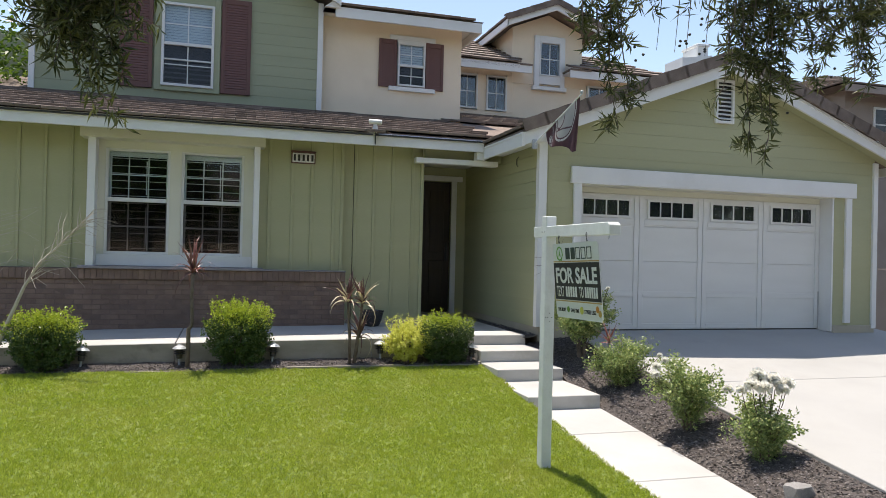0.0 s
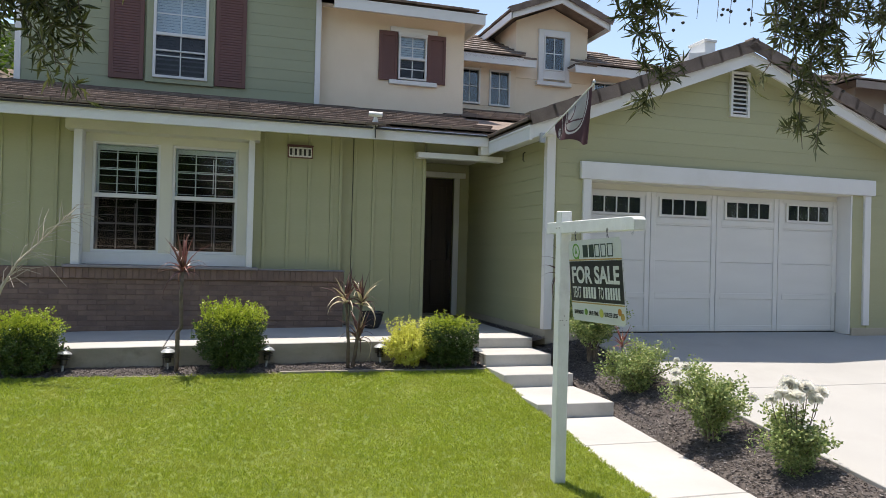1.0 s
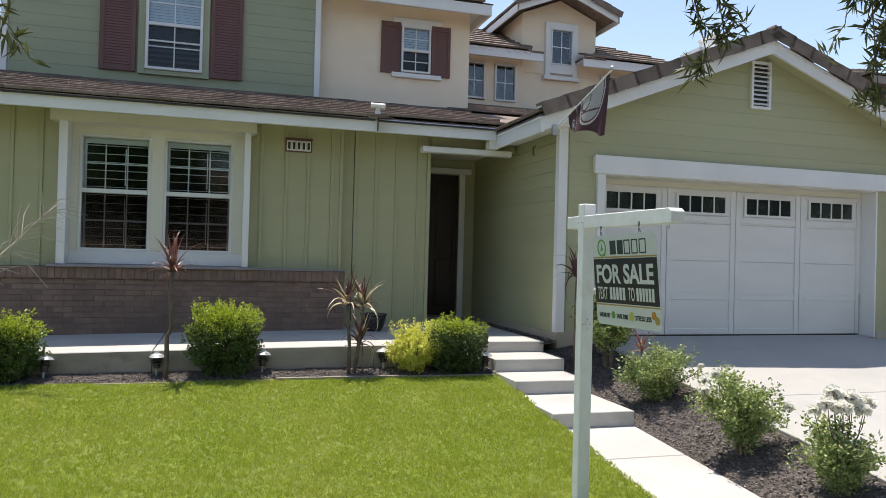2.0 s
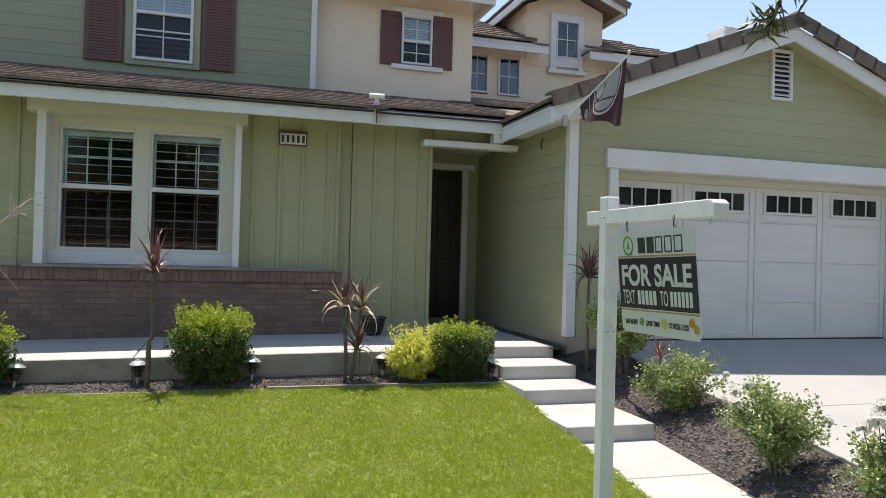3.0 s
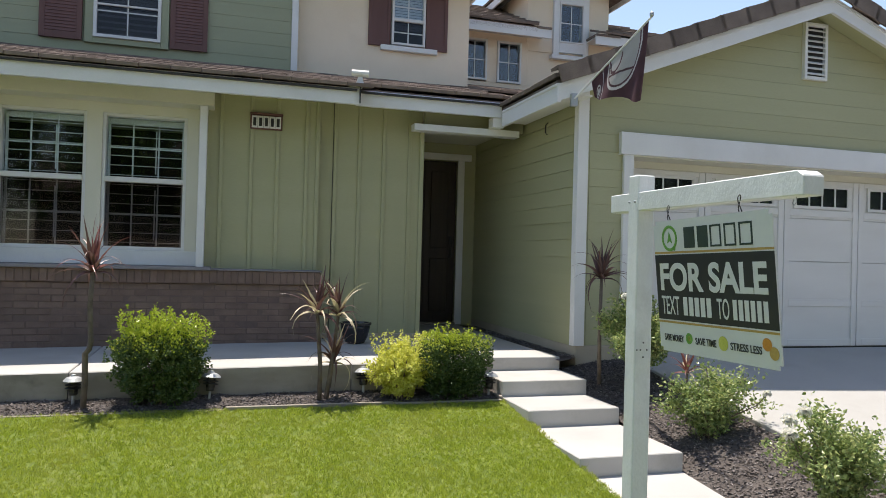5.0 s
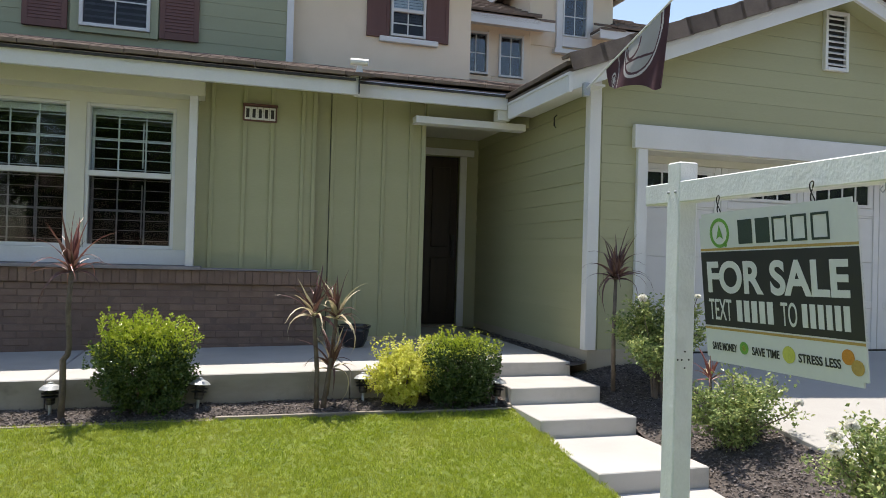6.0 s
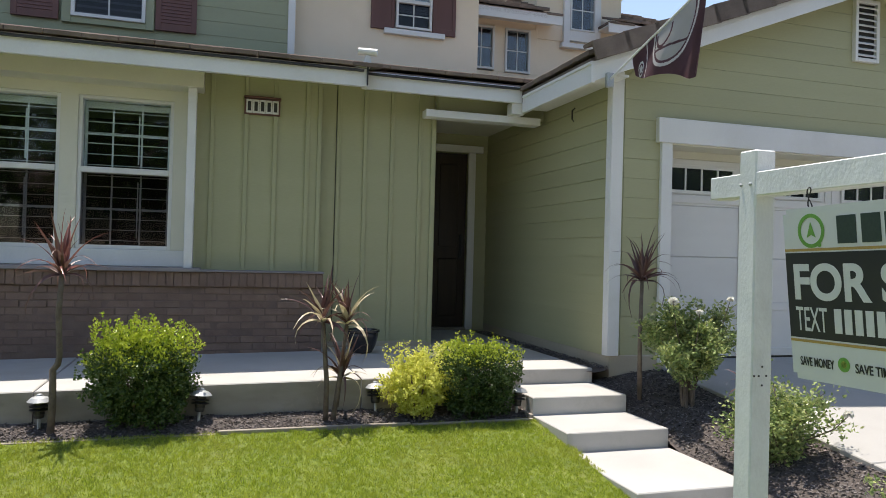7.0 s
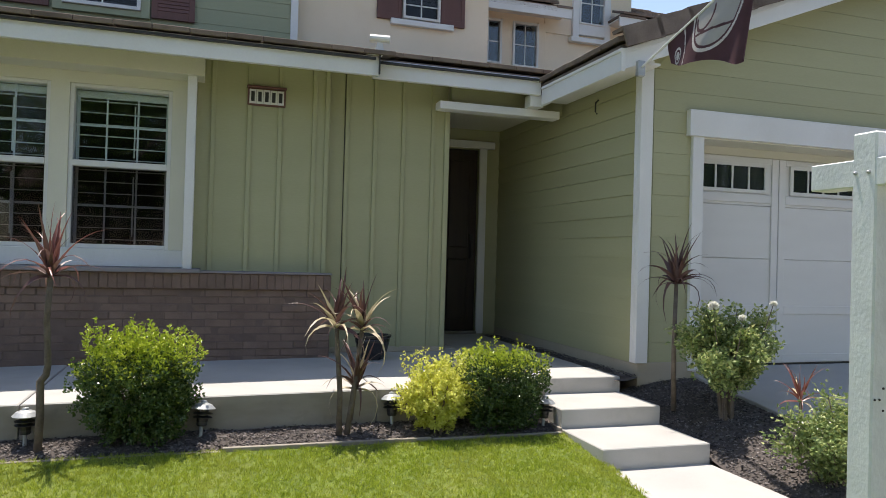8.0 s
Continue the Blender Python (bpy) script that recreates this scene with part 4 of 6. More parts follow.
me, wd = text_mesh("FOR SALE", 0.165, SIGNWHITE, 0.005, 1.0)
me.transform(Matrix.Diagonal((0.70 / wd, 1, 1, 1)))
letter(me, 0.036, 0.281)
me, wd = text_mesh("TEXT", 0.118, SIGNWHITE, 0.0005, 1.0)
me.transform(Matrix.Diagonal((0.135 / wd, 1, 1, 1)))
letter(me, 0.035, 0.170)
me, wd = text_mesh("TO", 0.118, SIGNWHITE, 0.0005, 1.0)
me.transform(Matrix.Diagonal((0.075 / wd, 1, 1, 1)))
letter(me, 0.432, 0.170)


def bar(y0, y1, z0, z1, material, name="printed_bar"):
    part(name, box(-0.0055, -0.0042, -y1, -y0, z0, z1), material, sign)


for i in range(5):
    bar(0.200 + i * 0.041, 0.229 + i * 0.041, 0.170, 0.250, SIGNWHITE)
for i in range(6):
    bar(0.530 + i * 0.035, 0.554 + i * 0.035, 0.170, 0.250, SIGNWHITE)
for y0, y1 in ((0.235, 0.31), (0.33, 0.40)):
    bar(y0, y1, 0.463, 0.553, LOGODARK)
for y0, y1 in ((0.415, 0.485), (0.505, 0.575), (0.595, 0.67)):
    for a, b, c, d in ((y0, y1, 0.463, 0.471), (y0, y1, 0.545, 0.553), (y0, y0 + 0.008, 0.471, 0.545), (y1 - 0.008, y1, 0.471, 0.545)):
        bar(a, b, c, d, LOGODARK)
for body, y, wide in (("SAVE MONEY", 0.04, 0.145), ("SAVE TIME", 0.27, 0.14), ("STRESS LESS", 0.50, 0.18)):
    me, wd = text_mesh(body, 0.042, SIGNBLACK, 0.0006)
    me.transform(Matrix.Diagonal((wide / wd, 1, 1, 1)))
    letter(me, y, 0.05)


def ring(y, z, r0, r1, material, name, sides=28, start=0.0, stop=2 * math.pi):
    bm = bmesh.new()
    n = sides
    vs = [[bm.verts.new((-0.0052, -y - r * math.cos(start + (stop - start) * i / n), z + r * math.sin(start + (stop - start) * i / n))) for r in (r0, r1)] for i in range(n + 1)]
    for a, b in zip(vs, vs[1:]):
        bm.faces.new((a[0], a[1], b[1], b[0]))
    got = bmesh.ops.extrude_face_region(bm, geom=bm.faces[:])
    bmesh.ops.translate(bm, verts=[v for v in got["geom"] if isinstance(v, bmesh.types.BMVert)], vec=(0.001, 0, 0))
    part(name, bm, material, sign)


ring(0.125, 0.51, 0.045, 0.058, LOGOGREEN, "printed_ring")
part("printed_arrow", prism([(-0.125, 0.54), (-0.144, 0.487), (-0.125, 0.497), (-0.106, 0.487)], "x", -0.0055, -0.0042), LOGOGREEN, sign)
for y, z, r, m in ((0.158, 0.462, 0.008, LOGOGREEN), (0.225, 0.07, 0.024, LOGOGREEN), (0.225, 0.07, 0.012, LIME), (0.455, 0.07, 0.03, LIME), (0.71, 0.09, 0.025, ORANGE), (0.745, 0.06, 0.025, GOLD)):
    ring(y, z, 0.0005, r, m, "printed_spot", 16)
for y in (0.125, 0.605):
    link = []
    for i in range(25):
        a = i / 24 * 4 * math.pi
        link.append((0.0, -y + 0.009 * math.sin(a), SH + 0.03 + 0.036 * math.cos(a / 2 + 0.2)))
    part("hook", tube(link, [0.0024] * 25, 6), BLACK, sign, "small dark steel S-hook")

# ---- flag on the garage corner ----
FLAGRED = surface("flag_maroon", (0.115, 0.058, 0.07), (0.15, 0.075, 0.088), 6.0, 0.8, 0.3, 200, 0.15)
FLAGGREY = surface("flag_grey", (0.46, 0.45, 0.43), (0.54, 0.53, 0.51), 6.0, 0.8, 0.3, 200, 0.15)
FLAGWHITE = surface("flag_white", (0.62, 0.6, 0.58), (0.68, 0.66, 0.64), 6.0, 0.8, 0.2, 200, 0.1)
flag = root("flag", "drooping maroon flag with a grey round emblem", "flag", (3.614, 7.68, 3.026))
TIP = Vector((-0.062, -1.480, 0.374))
part("pole", tube([(0, 0.0, 0), TIP * 0.5, TIP], [0.011, 0.010, 0.009], 10), POSTWHITE, flag, "white flag pole")
part("bracket", box(-0.035, 0.035, -0.02, 0.03, -0.07, 0.06, 0.006), METAL_GREY, flag, "metal wall bracket")
part("pole_cap", lathe([(0.012, 0), (0.018, 0.012), (0.018, 0.03), (0.006, 0.045)], 10, TIP), METAL_GREY, flag)
bm = bmesh.new()
NU, NV = 150, 90
grid = []
for i in range(NU + 1):
    u = i / NU
    top = TIP * (0.27 + 0.70 * u)
    drop = 0.15 + 0.43 * min(1, u * 1.1) + 0.02 * math.sin(u * 8)
    row = []
    for j in range(NV + 1):
        v = j / NV
        fold = 0.03 * math.sin(u * 9 + v * 1.5) * v + 0.05 * math.exp(-((u - 0.96) / 0.05) ** 2) * v
        row.append(bm.verts.new((top.x + 0.02 * v * u + fold, top.y + 0.15 * v * u - fold * 0.2, top.z - drop * v - 0.01)))
    grid.append(row)
for i in range(NU):
    for j in range(NV):
        f = bm.faces.new((grid[i][j], grid[i + 1][j], grid[i + 1][j + 1], grid[i][j + 1]))
        along, down = 1.13 * i / NU, (0.16 + 0.47 * min(1, 1.1 * i / NU)) * j / NV
        d, spot = math.hypot(along - 0.70, down - 0.05), math.hypot(along - 0.13, down - 0.15)
        f.material_index = 1 if d < 0.285 else (2 if 0.305 < d < 0.33 else 0)
        if 0.045 < spot < 0.06 or spot < 0.03 or abs(along - 0.245 - 0.1 * down) < 0.008:
            f.material_index = 2
        if 0.10 < math.hypot(along - 0.55, down - 0.05) < 0.125 and down > 0.03 or abs(down - 0.20 - 0.25 * (along - 0.6)) < 0.01 and d < 0.3:
            f.material_index = 0
bmesh.ops.solidify(bm, geom=bm.faces[:], thickness=0.003)
cloth = part("cloth", bm, FLAGRED, flag, smooth=True)
cloth.data.materials.append(FLAGGREY)
cloth.data.materials.append(FLAGWHITE)

# ---- things on the house front ----
vent = root("gable_vent", "white louvred attic vent in the gable", "vent", (6.885, 8.02, 3.60))
for a, b, c, d in ((-0.165, -0.125, 0, 0.67), (0.125, 0.165, 0, 0.67), (-0.125, 0.125, 0, 0.04), (-0.125, 0.125, 0.63, 0.67)):
    part("frame", box(a, b, -0.045, 0.01, c, d, 0.004), WHITE, vent)
part("backing", box(-0.125, 0.125, -0.004, 0.008, 0.04, 0.63), BLACK, vent)
for i in range(9):
    z = 0.075 + i * 0.064
    sl = part("slat", box(-0.125, 0.125, -0.022, 0.022, -0.005, 0.005), WHITE, vent)
    sl.matrix_basis = pose(0, -0.024, z, 38, 0, 0)

plate = root("number_plate", "small framed number plate with white tiles on the wall", "number plate", (0.695, 9.58, 2.80))
part("frame", box(-0.178, 0.178, -0.02, 0.02, 0.0, 0.165, 0.006), MAROON, plate)
part("hood", box(-0.185, 0.185, -0.05, 0.02, 0.165, 0.185, 0.006), MAROON, plate, "small projecting hood")
for i in range(5):
    t_ = part("tile", box(-0.162 + i * 0.065, -0.099 + i * 0.065, -0.027, -0.018, 0.014, 0.152, 0.003), SLATWHITE, plate)
    part("printed_bar", box(-0.147 + i * 0.065, -0.114 + i * 0.065, -0.030, -0.0265, 0.035, 0.13), BLACK, t_)

cam_box = root("security_light", "small white security light on the porch roof edge", "security light", (1.655, 8.96, 3.165))
part("housing", tube([(-0.09, 0.02, 0.235), (0.09, -0.03, 0.225)], [0.035, 0.035], 12), SLATWHITE, cam_box, smooth=False)
part("bracket", prism([(-0.045, 0.10), (0.045, 0.10), (0.018, 0.21), (-0.018, 0.21)], "y", -0.01, 0.03), SLATWHITE, cam_box)
part("base", box(-0.12, 0.03, -0.015, 0.05, 0.07, 0.105, 0.008), SLATWHITE, cam_box)
part("clip", box(-0.004, 0.008, -0.025, 0.0, -0.10, 0.08), BLACK, cam_box)

pot = root("flower_pot", "dark glazed empty bowl-shaped flower pot on the porch", "flower pot", (1.72, 9.20, 0.40))
pot.scale = (0.86, 0.86, 0.9)
part("bowl", lathe([(0.10, 0), (0.125, 0.01), (0.165, 0.09), (0.19, 0.19), (0.195, 0.24), (0.175, 0.24), (0.165, 0.20), (0.02, 0.18)], 28), GLAZE, pot, smooth=True)
part("rim", lathe([(0.195, 0.228), (0.21, 0.24), (0.21, 0.262), (0.175, 0.262), (0.17, 0.235)], 28), GLAZE, pot)
part("soil", lathe([(0.17, 0.195), (0.17, 0.205), (0.05, 0.212)], 20), SOIL, pot)


def path_lamp(at):
    lamp = root("path_lamp", "grey metal pagoda path lamp standing in the mulch", "lamp", at, group="path lamps along the porch")
    part("stake", tube([(0, 0, -0.06), (0, 0, 0.12)], [0.012, 0.012], 8), METAL_GREY, lamp)
    part("base", lathe([(0.03, 0.07), (0.035, 0.08), (0.035, 0.10), (0.03, 0.105)], 16), BLACK, lamp)
    part("lens", lathe([(0.036, 0.10), (0.036, 0.20)], 16), GLAZE, lamp)
    for z in (0.125, 0.15):
        part("louvre", lathe([(0.062, z), (0.064, z + 0.004), (0.036, z + 0.014)], 20), BLACK, lamp)
    part("cap", lathe([(0.076, 0.182), (0.080, 0.187), (0.055, 0.212), (0.022, 0.224), (0.018, 0.236), (0.004, 0.24)], 20), METAL_GREY, lamp)
    return lamp


lamp = path_lamp((-0.87, 7.58, 0.125))
for x, y, z, r in ((0.19, 7.56, 0.12, 4), (1.53, 7.60, 0.13, -3), (2.70, 7.48, 0.09, 3), (-1.92, 7.55, 0.10, 5)):
    copy_thing(lamp, pose(x, y, z + 0.012, r * 0.8, r * 1.5, r * 20) @ Matrix.Scale(1.02, 4))

rock = root("garden_stone", "rough grey stone at the edge of the bed", "stone", (3.90, 3.10, -0.27))
bm = bmesh.new()
bmesh.ops.create_icosphere(bm, subdivisions=3, radius=1.0)
for v in bm.verts:
    k = 1 + 0.25 * noise.noise(v.co * 1.4) + 0.08 * noise.noise(v.co * 5)
    v.co = Vector((max(-0.75, min(0.75, v.co.x * k)) * 0.13, max(-0.7, min(0.7, v.co.y * k)) * 0.10, max(-0.6, min(0.6, v.co.z * k)) * 0.09))
part("stone", bm, STONE, rock)

# ---- neighbouring house ----
NBWALL = surface("neighbour_stucco", (0.3, 0.24, 0.2), (0.34, 0.28, 0.24), 2.0, 0.9, 0.5, 150, 0.1)
nb = root("neighbour_house", "neighbouring taupe stucco house with a brown tile roof", "house", (20.2, 19.0, -0.9))
part("wall", box(-4.0, 6.0, -4.0, 6.0, 0, 7.4), NBWALL, nb)
bm = bmesh.new()
pts = [(-4.6, -4.6, 7.3), (6.6, -4.6, 7.3), (6.6, 6.6, 7.3), (-4.6, 6.6, 7.3), (-0.6, 1.0, 9.0), (2.6, 1.0, 9.0)]
vs = [bm.verts.new(p) for p in pts]
for f in ((0, 1, 5, 4), (1, 2, 5), (2, 3, 4, 5), (3, 0, 4), (3, 2, 1, 0)):
    bm.faces.new([vs[i] for i in f])
nb_roof = part("roof", bm, TILE, nb)
part("fascia", box(-4.6, 6.6, -4.64, -4.6, 7.1, 7.3), NBWALL, nb_roof)
for x0 in (-3.0, -1.6):
    wn_ = part("window", box(x0, x0 + 0.9, -4.03, -3.98, 5.9, 6.9), SLATWHITE, nb)
    part("pane", box(x0 + 0.07, x0 + 0.83, -4.04, -4.028, 5.97, 6.83), GLAZE, wn_)
    part("muntin", box(x0 + 0.43, x0 + 0.47, -4.05, -4.035, 5.97, 6.83), SLATWHITE, wn_)
    part("muntin", box(x0 + 0.07, x0 + 0.83, -4.05, -4.035, 6.38, 6.42), SLATWHITE, wn_)
fence = setting("side_wall", box(9.9, 16.0, 13.0, 13.15, -0.5, 1.4, 0.01), NBWALL, "taupe garden wall beside the garage", "garden wall")


# ---- plants ----
def leaves(name, centres, ways, length, width, material, parent, label="", spread=0.3, seed=1):
    """Many small folded leaves in one mesh."""
    rng = np.random.default_rng(seed)
    c, d = np.asarray(centres, float), np.asarray(ways, float)
    n = len(c)
    d = d + rng.normal(0, spread, (n, 3))
    d /= np.linalg.norm(d, axis=1)[:, None]
    r = rng.normal(0, 1, (n, 3))
    s = np.cross(d, r)
    s /= np.linalg.norm(s, axis=1)[:, None]
    u = np.cross(s, d)
    ln = length * rng.uniform(0.65, 1.25, (n, 1))
    w = width * rng.uniform(0.7, 1.2, (n, 1)) / 2
    v = np.stack([c, c + d * ln * 0.45 + s * w + u * w * 0.35, c + d * ln - u * ln * 0.12, c + d * ln * 0.45 - s * w + u * w * 0.35], 1).reshape(-1, 3)
    i = np.arange(n)[:, None] * 4
    f = np.concatenate([i + [0, 1, 2], i + [0, 2, 3]], 1).reshape(-1, 3)
    me = bpy.data.meshes.new(name)
    me.from_pydata(v.tolist(), [], f.tolist())
    me.materials.append(material)
    return tagged(part(name, me, None, parent, label), kind="stuff")


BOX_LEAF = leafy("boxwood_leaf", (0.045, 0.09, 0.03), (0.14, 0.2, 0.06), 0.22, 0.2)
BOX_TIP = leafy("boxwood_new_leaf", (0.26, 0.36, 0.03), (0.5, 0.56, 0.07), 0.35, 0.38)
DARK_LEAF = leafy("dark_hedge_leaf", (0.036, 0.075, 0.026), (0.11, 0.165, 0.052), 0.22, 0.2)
GOLD_LEAF = leafy("golden_leaf", (0.54, 0.56, 0.08), (0.84, 0.83, 0.27), 0.4, 0.5)
ROSE_LEAF = leafy("rose_leaf", (0.12, 0.19, 0.06), (0.36, 0.44, 0.16), 0.3, 0.32)
ROSE_PALE = leafy("pale_rose_leaf", (0.36, 0.41, 0.13), (0.56, 0.58, 0.26), 0.4, 0.3)
PETAL = leafy("white_petal", (0.86, 0.85, 0.79), (0.92, 0.91, 0.86), 0.6, 0.4)
WILLOW = leafy("narrow_tree_leaf", (0.045, 0.06, 0.02), (0.16, 0.17, 0.06), 0.4, 0.3)
CORDY_DARK = leafy("bronze_blade", (0.055, 0.028, 0.03), (0.17, 0.09, 0.075), 0.35, 0.25)
CORDY_TAN = leafy("straw_blade", (0.36, 0.29, 0.18), (0.62, 0.54, 0.36), 0.45, 0.25)
CORDY_PINK = leafy("red_blade", (0.16, 0.04, 0.04), (0.3, 0.13, 0.1), 0.35, 0.3)
TREE_LEAF = leafy("far_tree_leaf", (0.05, 0.12, 0.015), (0.16, 0.25, 0.03), 0.45, 0.35)


def bush(name, at, rx, ry, h, count, size, body, tip, label, category, seed, boxy=4.0, tips=0.35, lump=0.36, foot=0.62, peak=0.0):
    """A clipped shrub: stems inside, leaves in a thick shell, lighter ones on top."""
    b = root(name, label, category, at)
    rng = np.random.default_rng(seed)
    bm = bmesh.new()
    for i in range(9):
        a = i * 2.4
        e = (rx * 0.6 * math.cos(a), ry * 0.6 * math.sin(a), h * rng.uniform(0.55, 0.8))
        tube([(0.05 * math.cos(a), 0.05 * math.sin(a), -0.05), (e[0] * 0.5, e[1] * 0.5, e[2] * 0.5), e], [0.012, 0.009, 0.004], 5, bm)
    part("stem", bm, TRUNK, b)
    n = rng.normal(0, 1, (count, 3))
    n /= np.linalg.norm(n, axis=1)[:, None]
    k = (np.abs(n) ** boxy).sum(1) ** (-1 / boxy)
    depth = 1 - 0.6 * rng.random(count) ** 1.6
    lumps = np.array([1 + lump * noise.noise(Vector(q) * 2.6 + Vector((seed, 0, 0))) + 0.5 * lump * noise.noise(Vector(q) * 7.0) for q in n])
    p = n * (k * depth * lumps)[:, None]
    taper = (foot + (1 - foot) * np.clip((p[:, 2] + 1) / 1.3, 0, 1)) * (1 - peak * np.clip(p[:, 2], 0, 1))
    c = p * np.array([rx, ry, h / 2]) * np.stack([taper, taper, np.ones(count)], 1) + [0, 0, h / 2]
    # the outer leaves stand in clumps with dark gaps between them
    thin = np.array([noise.noise(Vector(q) * 13 + Vector((seed, 5, 0))) for q in c])
    keep = (thin > -0.05) | (depth < 0.78) & (thin > -0.28)
    p, c, n = p[keep], c[keep], n[keep]
    count = len(p)
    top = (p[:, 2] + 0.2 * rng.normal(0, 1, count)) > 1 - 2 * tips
    w = n * [1, 1, 0.8] + [0, 0, 0.5]
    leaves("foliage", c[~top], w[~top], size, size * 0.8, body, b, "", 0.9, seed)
    # short upright shoots break the outline
    sc, sw = [c[top]], [w[top]]
    for _ in range(34):
        a, q = rng.uniform(0, 6.28), math.sqrt(rng.random()) * 0.9
        x, y = q * rx * math.cos(a), q * ry * math.sin(a)
        hh = rng.uniform(0.03, 0.10) * (1.6 if rng.random() < 0.2 else 1)
        m = int(6 + hh * 120)
        zz = rng.uniform(-0.08, hh, m)
        sc.append(np.stack([x + rng.normal(0, 0.010, m), y + rng.normal(0, 0.010, m), h * 0.97 + zz], 1))
        sw.append(np.stack([rng.normal(0, 1, m), rng.normal(0, 1, m), rng.uniform(0.4, 1.4, m)], 1))
    leaves("new_growth", np.concatenate(sc), np.concatenate(sw), size, size * 0.8, tip, b, "lighter leaves on top", 0.9, seed + 1)
    return b


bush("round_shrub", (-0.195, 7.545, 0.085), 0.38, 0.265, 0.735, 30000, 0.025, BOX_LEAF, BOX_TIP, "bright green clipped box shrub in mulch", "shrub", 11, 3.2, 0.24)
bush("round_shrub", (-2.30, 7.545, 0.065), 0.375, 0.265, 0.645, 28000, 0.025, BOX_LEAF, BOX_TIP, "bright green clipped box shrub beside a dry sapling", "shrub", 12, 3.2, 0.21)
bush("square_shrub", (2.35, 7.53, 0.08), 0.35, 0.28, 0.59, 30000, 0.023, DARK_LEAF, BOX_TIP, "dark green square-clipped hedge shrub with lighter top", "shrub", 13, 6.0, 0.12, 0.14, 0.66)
bush("golden_shrub", (1.84, 7.47, 0.08), 0.345, 0.27, 0.54, 14000, 0.025, GOLD_LEAF, GOLD_LEAF, "yellow-green golden shrub next to a dark hedge", "shrub", 14, 1.9, 0.3, 0.5, 0.45, 0.55)
bush("side_hedge", (12.2, 12.2, 0.0), 1.4, 0.6, 1.7, 5000, 0.07, BOX_LEAF, GOLD_LEAF, "green hedge with yellow tips beside the garage", "shrub", 15, 3.0, 0.3, 0.2)


def blade(length, width, droop, seg=7):
    """One sword-shaped leaf along +y that arches down, folded along its middle."""
    v, f = [], []
    for i in range(seg + 1):
        t_ = i / seg
        a = droop * t_ * t_
        y, z = length * t_ * math.cos(a * 0.7), -length * t_ * math.sin(a * 0.7)
        w = width * 0.5 * (0.45 + 0.55 * math.sin(math.pi * min(t_ * 1.5 + 0.15, 1.0) / 1.0)) * (1 - t_ ** 3) + 0.0008
        v += [(-w, y, z + w * 0.5), (0, y, z), (w, y, z + w * 0.5)]
    for i in range(seg):
        a = i * 3
        f += [(a, a + 1, a + 4, a + 3), (a + 1, a + 2, a + 5, a + 4)]
    return v, f


def cordyline(at, stems, label, seed, mats, blades=34, size=0.40, wide=0.030):
    p = root("cordyline", label, "cordyline", at, group="spiky cordyline plants")
    rng = random.Random(seed)
    kinds = [[mesh_of("blade", *blade(size * k, wide, d), m) for k, d in ((1.0, 0.15), (0.95, 0.5), (0.9, 1.0), (0.8, 1.7))] for m in mats]
    for pts, r0 in stems:
        n = len(pts)
        tr = part("trunk", tube(pts, [r0 * (1 - 0.3 * i / max(n - 1, 1)) for i in range(n)], 9), TRUNK, p, smooth=True)
        head = Vector(pts[-1])
        for i in range(blades):
            q = i / blades
            up = 88 - 88 * q ** 1.6 + rng.uniform(-10, 10)
            kind = min(3, int(q * 3.2 + rng.random() * 0.9))
            m = 0 if rng.random() < 0.88 - 0.5 * q else len(mats) - 1
            ob = new("leaf", kinds[m][kind])
            ob.parent = p
            ob.matrix_basis = pose(head.x, head.y, head.z - 0.05 * q, 0, 0, i * 137.5 + rng.uniform(-15, 15)) @ pose(0, 0.008, 0, up, rng.uniform(-25, 25), 0) @ Matrix.Scale(rng.uniform(0.75, 1.1), 4)
    return p


cordyline((-0.78, 7.49, 0.08), [([(0.0, 0, -0.05), (0.01, 0, 0.25), (0.005, 0.0, 0.46), (0.035, 0.0, 0.50), (0.045, 0.0, 0.56), (0.03, 0, 0.85), (0.045, 0, 1.16)], 0.026)], "tall bare-stemmed cordyline with reddish blades", 3, [CORDY_PINK, CORDY_TAN, CORDY_DARK], 32, 0.42, 0.036)
cordyline((1.14, 7.50, 0.11), [([(-0.02, 0, -0.05), (-0.02, 0, 0.3), (-0.045, 0, 0.60), (-0.06, 0.0, 0.80)], 0.022), ([(0.03, 0, -0.05), (0.07, 0, 0.25), (0.10, 0, 0.50), (0.13, 0, 0.78)], 0.022), ([(0.07, 0.02, 0.1), (0.10, 0.02, 0.36)], 0.012)], "twin-stemmed cordyline with straw-coloured and bronze blades", 5, [CORDY_DARK, CORDY_TAN, CORDY_TAN], 21, 0.38, 0.046)
cordyline((3.83, 7.42, 0.25), [([(0, 0, -0.05), (-0.01, 0, 0.5), (0.0, 0, 1.02)], 0.022)], "dark bronze cordyline behind a rose bush", 7, [CORDY_DARK, CORDY_DARK], 30, 0.44, 0.042)
cordyline((4.05, 6.32, 0.10), [([(0, 0, -0.05), (0.0, 0, 0.2), (0.0, 0, 0.42)], 0.013)], "small pink-bladed cordyline among the roses", 9, [CORDY_PINK, CORDY_TAN], 18, 0.27, 0.022)


